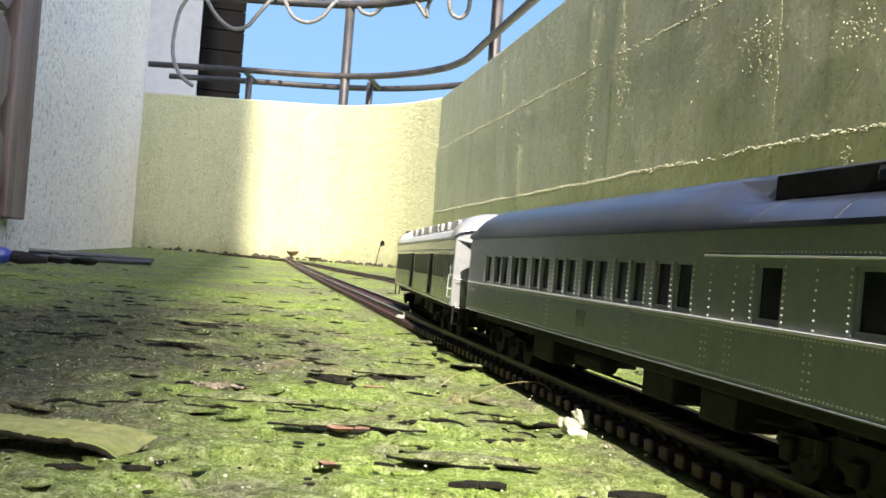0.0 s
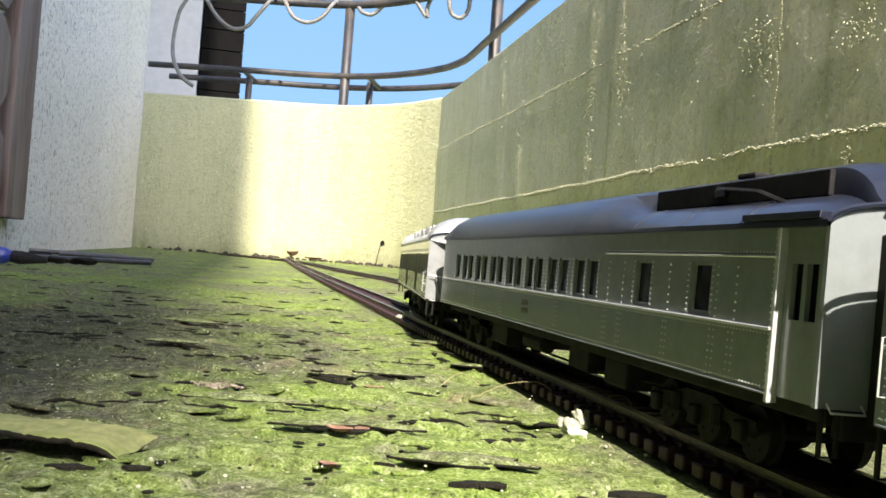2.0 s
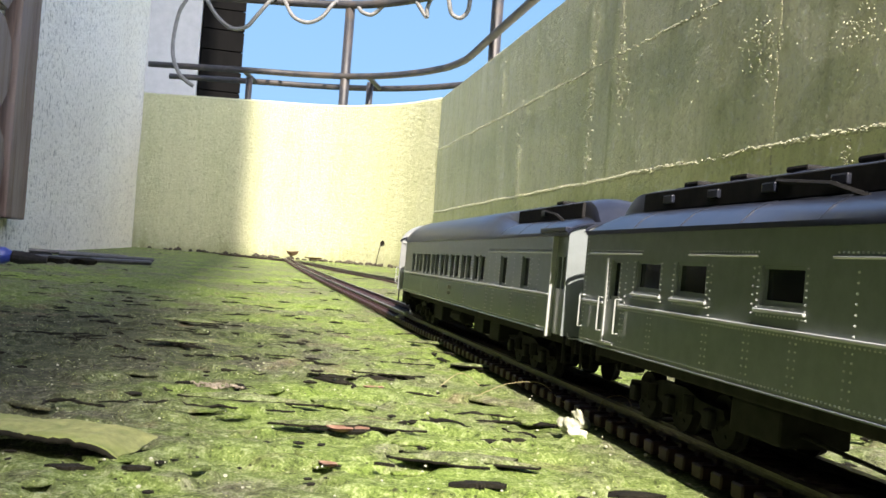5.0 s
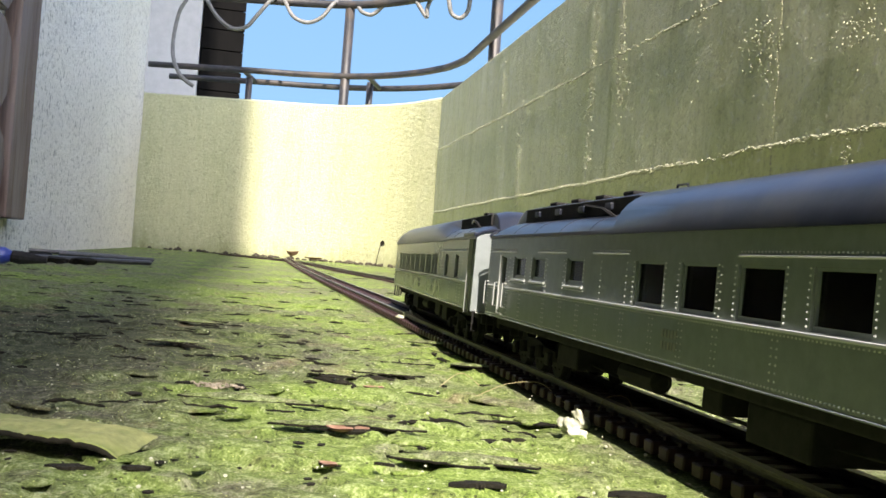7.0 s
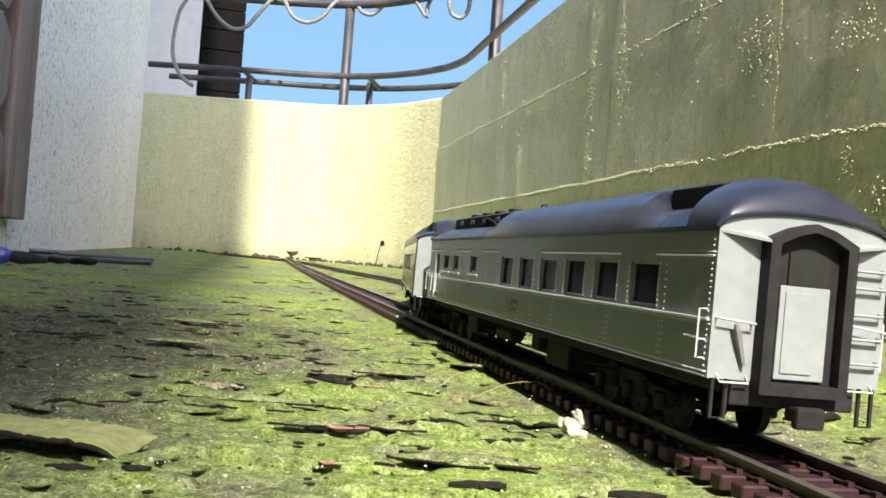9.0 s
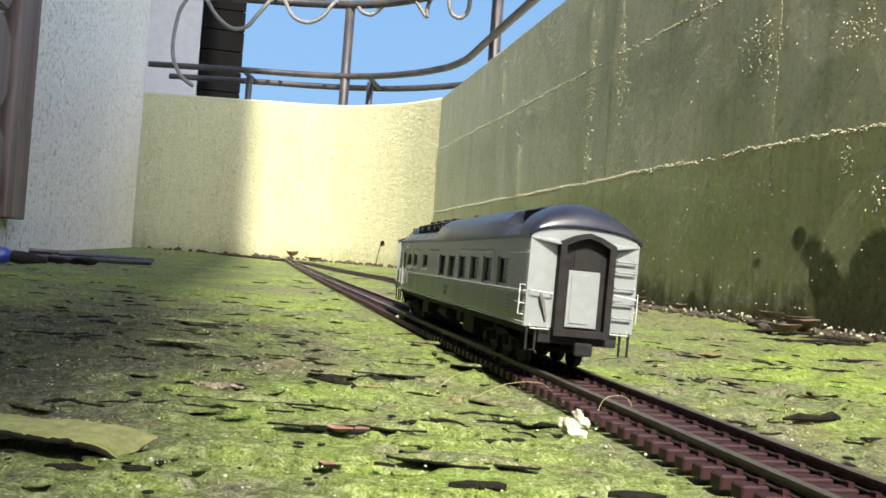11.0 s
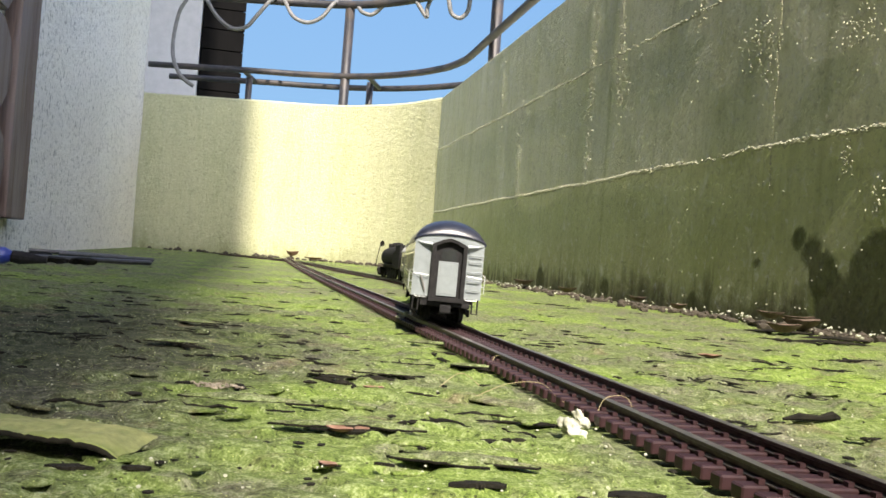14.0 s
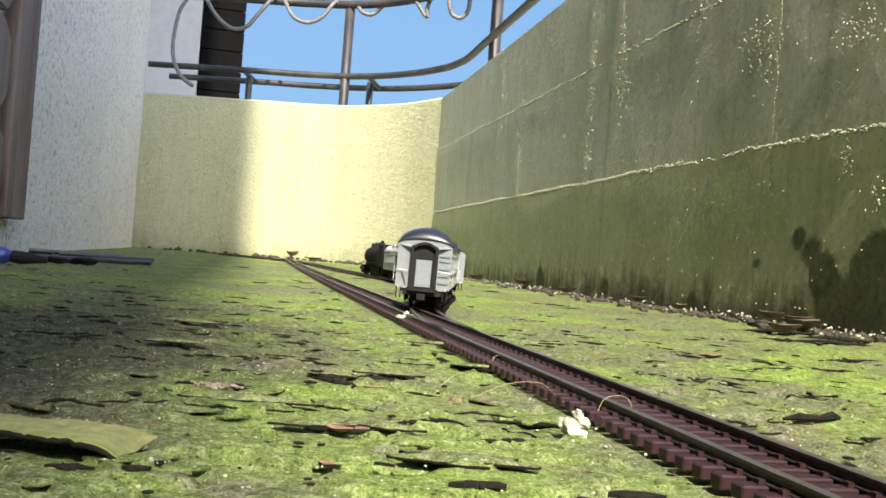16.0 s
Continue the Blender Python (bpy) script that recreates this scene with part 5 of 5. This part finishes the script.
def make_pieces():
    rnd = random.Random(23)
    for c, size, turn, lab in (((-0.0186, 0.1976), 0.0062, 70, "small red-brown dry leaf lying on the moss"), ((-0.0140, 0.1995), 0.0048, 20, "small red-brown dry leaf standing in the moss"), ((0.1342, 0.4664), 0.012, 80, "reddish dry leaf on the moss beyond the track"), ((-0.0163, 0.2635), 0.006, 100, "orange dry leaf scrap on the moss"), ((-0.017, 0.1647), 0.004, 60, "pinkish dry leaf scrap on the moss")):
        curled_leaf("dry_leaf", lab, c, size, turn)
    for w, s, z, size, turn in ((0.46, 0.74, 0.006, 0.030, 75), (0.44, 0.70, 0.004, 0.034, 100), (0.47, 0.80, 0.008, 0.026, 60), (0.45, 0.95, 0.006, 0.022, 110), (0.475, 1.12, 0.007, 0.022, 80), (0.46, 1.35, 0.006, 0.03, 70), (0.465, 1.6, 0.008, 0.035, 90), (0.45, 1.9, 0.008, 0.035, 60), (0.40, 0.66, 0.003, 0.026, 85)):
        p = at(w, s)
        curled_leaf("dead_leaf", "brown dead leaf lying against the foot of the parapet", (p.x, p.y, z), size, turn, ROT, 0.7)
    curled_leaf("dead_leaf", "brown dead leaf upright at the foot of the curved wall", (-0.47, 2.98, 0.02), 0.05, 60, lift=0.8)
    curled_leaf("dead_leaf", "brown dead leaf at the foot of the curved wall", (-0.40, 2.96, 0.014), 0.06, 85)
    ob = curled_leaf("hanging_leaf", "shrivelled leaf on a stalk before the curved wall", (-0.185, 2.86, 0.075), 0.022, 10, BARK_AND_SHADE, lift=1.2)
    ob.matrix_basis = ob.matrix_basis @ pose(0, 0, 0, 62, 10, 0)
    bm = tube(bmesh.new(), curve_through([(-0.20, 2.87, 0.0), (-0.196, 2.865, 0.035), (-0.188, 2.86, 0.075)], 5), 0.0014, 6)
    tagged(part("leaf_stalk", bm, BARK_AND_SHADE), "thin dark stalk growing at the foot of the wall", "plant")
    # white stones beside the track
    for c, s, lab in (((0.0324, 0.2163), 0.0027, "white lumpy pebble beside the track"), ((0.0366, 0.2335), 0.0023, "greyish white pebble beside the track"), ((-0.0176, 0.5528), 0.0050, "small white stone beside the far track")):
        bm = bmesh.new()
        lump(bm, Vector((0, 0, 0)), s, rnd, 0.8, 4)
        for v in bm.verts:
            v.co *= 1 + 0.9 * noise.noise(v.co * 420 / (s / 0.0025)) + 0.45 * noise.noise(v.co * 1300) + 0.15 * noise.noise(v.co * 3600)
        ob = part("pebble", bm, PEBBLE, smooth=True)
        ob.matrix_basis = Matrix.Translation((c[0], c[1], s * 0.5))
        tagged(ob, lab, "pebble")
    bm = tube(bmesh.new(), curve_through([(0.012, 0.262, 0.001), (0.022, 0.276, 0.0035), (0.0315, 0.2783, 0.004), (0.0350, 0.258, 0.0022), (0.0390, 0.2450, 0.0022), (0.0390, 0.236, 0.0008)], 8), 0.00011, 5)
    tagged(part("dry_straw", bm, STRAW), "pale bent dry grass stem beside the track", "plant")
    bm = tube(bmesh.new(), curve_through([(0.0405, 0.2350, 0.001), (0.0435, 0.2400, 0.0058), (0.0480, 0.2390, 0.0070), (0.0490, 0.2330, 0.0052), (0.0468, 0.2250, 0.0005)], 8), 0.0001, 5)
    tagged(part("dry_straw", bm, STRAW), "thin arched dry stem at the edge of the track", "plant")
    bm = tube(bmesh.new(), curve_through([(0.0205, 0.3420, 0.001), (0.0215, 0.343, 0.0045), (0.0235, 0.342, 0.005), (0.0232, 0.341, 0.002)], 6), 0.00014, 5)
    tagged(part("dry_straw", bm, STRAW), "tiny curled straw at the edge of the track", "plant")
    for a, b in (((0.002, 0.275), (0.014, 0.285)),):
        bm = tube(bmesh.new(), curve_through([(*a, 0.0012), ((a[0] + b[0]) / 2, (a[1] + b[1]) / 2, 0.005), (*b, 0.0012)], 6), 0.0001, 5)
        tagged(part("dry_straw", bm, STRAW), "hair-thin straw lying on the moss", "plant")
    # one large plate of dried moss, arched up from the floor at its near edge
    bm = bmesh.new()
    rows, nx, ny = [], 40, 14
    for j in range(ny + 1):
        b = j / ny
        row = []
        for i in range(nx + 1):
            a = -1 + 2 * i / nx
            w = noise.noise(Vector((a * 3, 1.7, 0))) * 0.0022 + noise.noise(Vector((a * 11, 4.1, 0))) * 0.0009
            x = 0.0185 * a + 0.001 * noise.noise(Vector((b * 4, a, 9)))
            y = (1 - b) * (-0.0085 + w) + b * (0.012 + 0.5 * w)
            edge = 1 - abs(a) ** 6
            z = 0.0004 + edge * (0.0026 - 0.0002 * b - 0.0020 * max(0.0, (b - 0.8) / 0.2) + 0.0006 * noise.noise(Vector((a * 4, b * 3, 2)))) + 0.0003 * noise.noise(Vector((a * 16, b * 9, 6)))
            row.append(Vector((x, y, z)))
        rows.append(row)
    top = [[bm.verts.new(p) for p in r] for r in rows]
    low = [[bm.verts.new(p - Vector((0, 0, 0.0010))) for p in r] for r in rows]
    for j in range(ny):
        for i in range(nx):
            bm.faces.new((top[j][i], top[j][i + 1], top[j + 1][i + 1], top[j + 1][i]))
            bm.faces.new((low[j][i], low[j + 1][i], low[j + 1][i + 1], low[j][i + 1])).material_index = 1
    for i in range(nx):
        bm.faces.new((low[0][i], low[0][i + 1], top[0][i + 1], top[0][i])).material_index = 1
    # near rim and underside painted near-black to deepen the gap's shade
    ob = part("moss_plate", bm, [PLATE, BARK_AND_SHADE], smooth=True)
    ob.matrix_basis = Matrix.Translation((-0.0685, 0.1665, 0.0004)) @ Matrix.Rotation(-0.06, 4, "Z")
    tagged(ob, "large dried moss plate arched over a gap with painted-in shade", "moss")
    # larger crust plates, rims and undersides painted near-black for gap shade, and bark
    for x, y, size, lift, sq, lab in ((-0.0297, 0.284, 0.0062, 0.0040, 0.5, "lifted moss plate, gap shade painted on its rim"), (-0.0152, 0.2985, 0.0085, 0.0026, 0.4, "lifted moss plate, gap shade painted on its rim"),
                                      (-0.0931, 0.345, 0.0100, 0.0030, 0.45, "lifted moss plate in the shade"), (-0.0252, 0.2015, 0.0070, 0.0018, 0.4, "thin lifted plate of moss"), (0.0150, 0.339, 0.0100, 0.0032, 0.45, "lifted moss plate beside the track"), (-0.010, 0.205, 0.009, 0.0018, 0.35, "thin lifted plate of moss"),
                                      (0.006, 0.176, 0.011, 0.0016, 0.6, "broad brownish moss plate"), (-0.045, 0.228, 0.013, 0.0024, 0.35, "long lifted moss plate"), (-0.115, 0.44, 0.014, 0.003, 0.4, "lifted moss plate in the shade"), (0.0, 0.42, 0.012, 0.003, 0.35, "lifted moss plate beyond the litter")):
        bm = bmesh.new()
        flake(bm, (0, 0, 0), size, rnd, lift, rnd.gauss(-1.57, 0.2), n=36, squash=sq)
        ob = part("moss_plate", bm, [STRAW if "pale" in lab else MOSS, BARK_AND_SHADE], smooth=True)
        ob.matrix_basis = Matrix.Translation((x, y, 0.0006))
        tagged(ob, lab, "moss")
    for x, y, s in ((0.0092, 0.1568, 0.0042), (-0.0453, 0.1507, 0.0026), (-0.0077, 0.1671, 0.0014), (-0.030, 0.279, 0.0032), (-0.055, 0.148, 0.003), (0.035, 0.158, 0.0045), (0.027, 0.33, 0.005)):
        bm = bmesh.new()
        flake(bm, (0, 0, 0), s, rnd, 0.0012, rnd.uniform(-2.2, -1.0), n=34, squash=0.55)
        ob = part("bark_scrap", bm, [BARK_AND_SHADE, BARK_AND_SHADE])
        ob.matrix_basis = Matrix.Translation((x, y, 0.0008))
        tagged(ob, "dark flat scrap of bark on the moss", "bark")
    # dark strips drawn as the shade under torn crust edges
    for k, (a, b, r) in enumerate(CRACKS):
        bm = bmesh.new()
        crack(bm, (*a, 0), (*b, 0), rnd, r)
        tagged(part("crust_edge_shade", bm, BARK_AND_SHADE), "long near-black strip drawn as shade under a torn crust edge", "moss")
    bm = tube(bmesh.new(), [(0.0961, 0.2598, 0.0016), (0.101, 0.262, 0.0022), (0.108, 0.265, 0.0018), (0.113, 0.2685, 0.0022), (0.116, 0.2706, 0.0016)], [0.0004, 0.0011, 0.0009, 0.0015, 0.0006], 7)
    tagged(part("bark_stick", bm, BARK_AND_SHADE), "dark splinter of bark lying beyond the track", "bark")
    bm = bmesh.new()
    for k in range(90):
        lump(bm, Vector((rnd.gauss(0, 0.0030), rnd.gauss(0, 0.0012), rnd.uniform(0, 0.0010))), rnd.uniform(0.0003, 0.0008), rnd, 0.5, 1)
    ob = part("dead_moss_scrap", bm, HUSK)
    ob.matrix_basis = Matrix.Translation((-0.0553, 0.2427, 0.0008))
    tagged(ob, "pale brown crumpled scrap of dead moss", "moss")
    for w, s, ln in ((0.437, 0.647, 0.05), (0.40, 0.60, 0.045), (0.425, 0.70, 0.05)):
        p = at(w, s)
        bm = bmesh.new()
        flake(bm, (0, 0, 0), ln / 2, rnd, 0.009, -1.5, n=16, squash=0.4)
        ob = part("bark_slab", bm, [BARK_AND_SHADE, BARK_AND_SHADE])
        ob.matrix_basis = Matrix.Translation((p.x, p.y, 0.001))
        tagged(ob, "dark rotten slab of bark near the parapet", "bark")
    # tools in the shade by the left wall
    bm = bmesh.new()
    tube(bm, [(0, 0, 0), (0.003, 0, 0), (0.06, 0, 0), (0.105, 0, 0), (0.112, 0, 0)], [0.006, 0.0085, 0.0095, 0.0085, 0.005], 16)
    tool = empty("screwdriver", "long tool with blue plastic handle lying on the moss", "tool", m=Matrix.Translation((-0.540, 0.93, 0.0105)) @ Matrix.Rotation(radians(12), 4, "Z"))
    part("handle", bm, BLUE, tool, smooth=True)
    part("ferrule", tube(bmesh.new(), [(0.112, 0, 0), (0.12, 0, -0.001), (0.145, 0, -0.002)], [0.006, 0.007, 0.003], 12), BLACK, tool)
    for a, b in (((-0.58, 1.44), (-0.466, 1.536)), ((-0.50, 1.12), (-0.4066, 1.3277)), ((-0.66, 1.52), (-0.53, 1.60))):
        bm = tube(bmesh.new(), [(*a, 0.006), (*b, 0.005)], 0.0035, 8)
        tagged(part("steel_rod", bm, STEEL), "dull thin steel rod lying on the floor", "rod")
    for x, y, s in ((-0.50, 1.18, 0.022), (-0.47, 1.16, 0.016), (-0.44, 1.17, 0.018), (-0.55, 1.3, 0.02)):
        bm = bmesh.new()
        lump(bm, Vector((0, 0, 0)), s, rnd, 0.35, 2)
        ob = part("bark_scrap", bm, BARK_AND_SHADE)
        ob.matrix_basis = Matrix.Translation((x, y, s * 0.2))
        tagged(ob, "dark rotten bark beside the rods", "bark")


make_litter()
make_pieces()

motions()
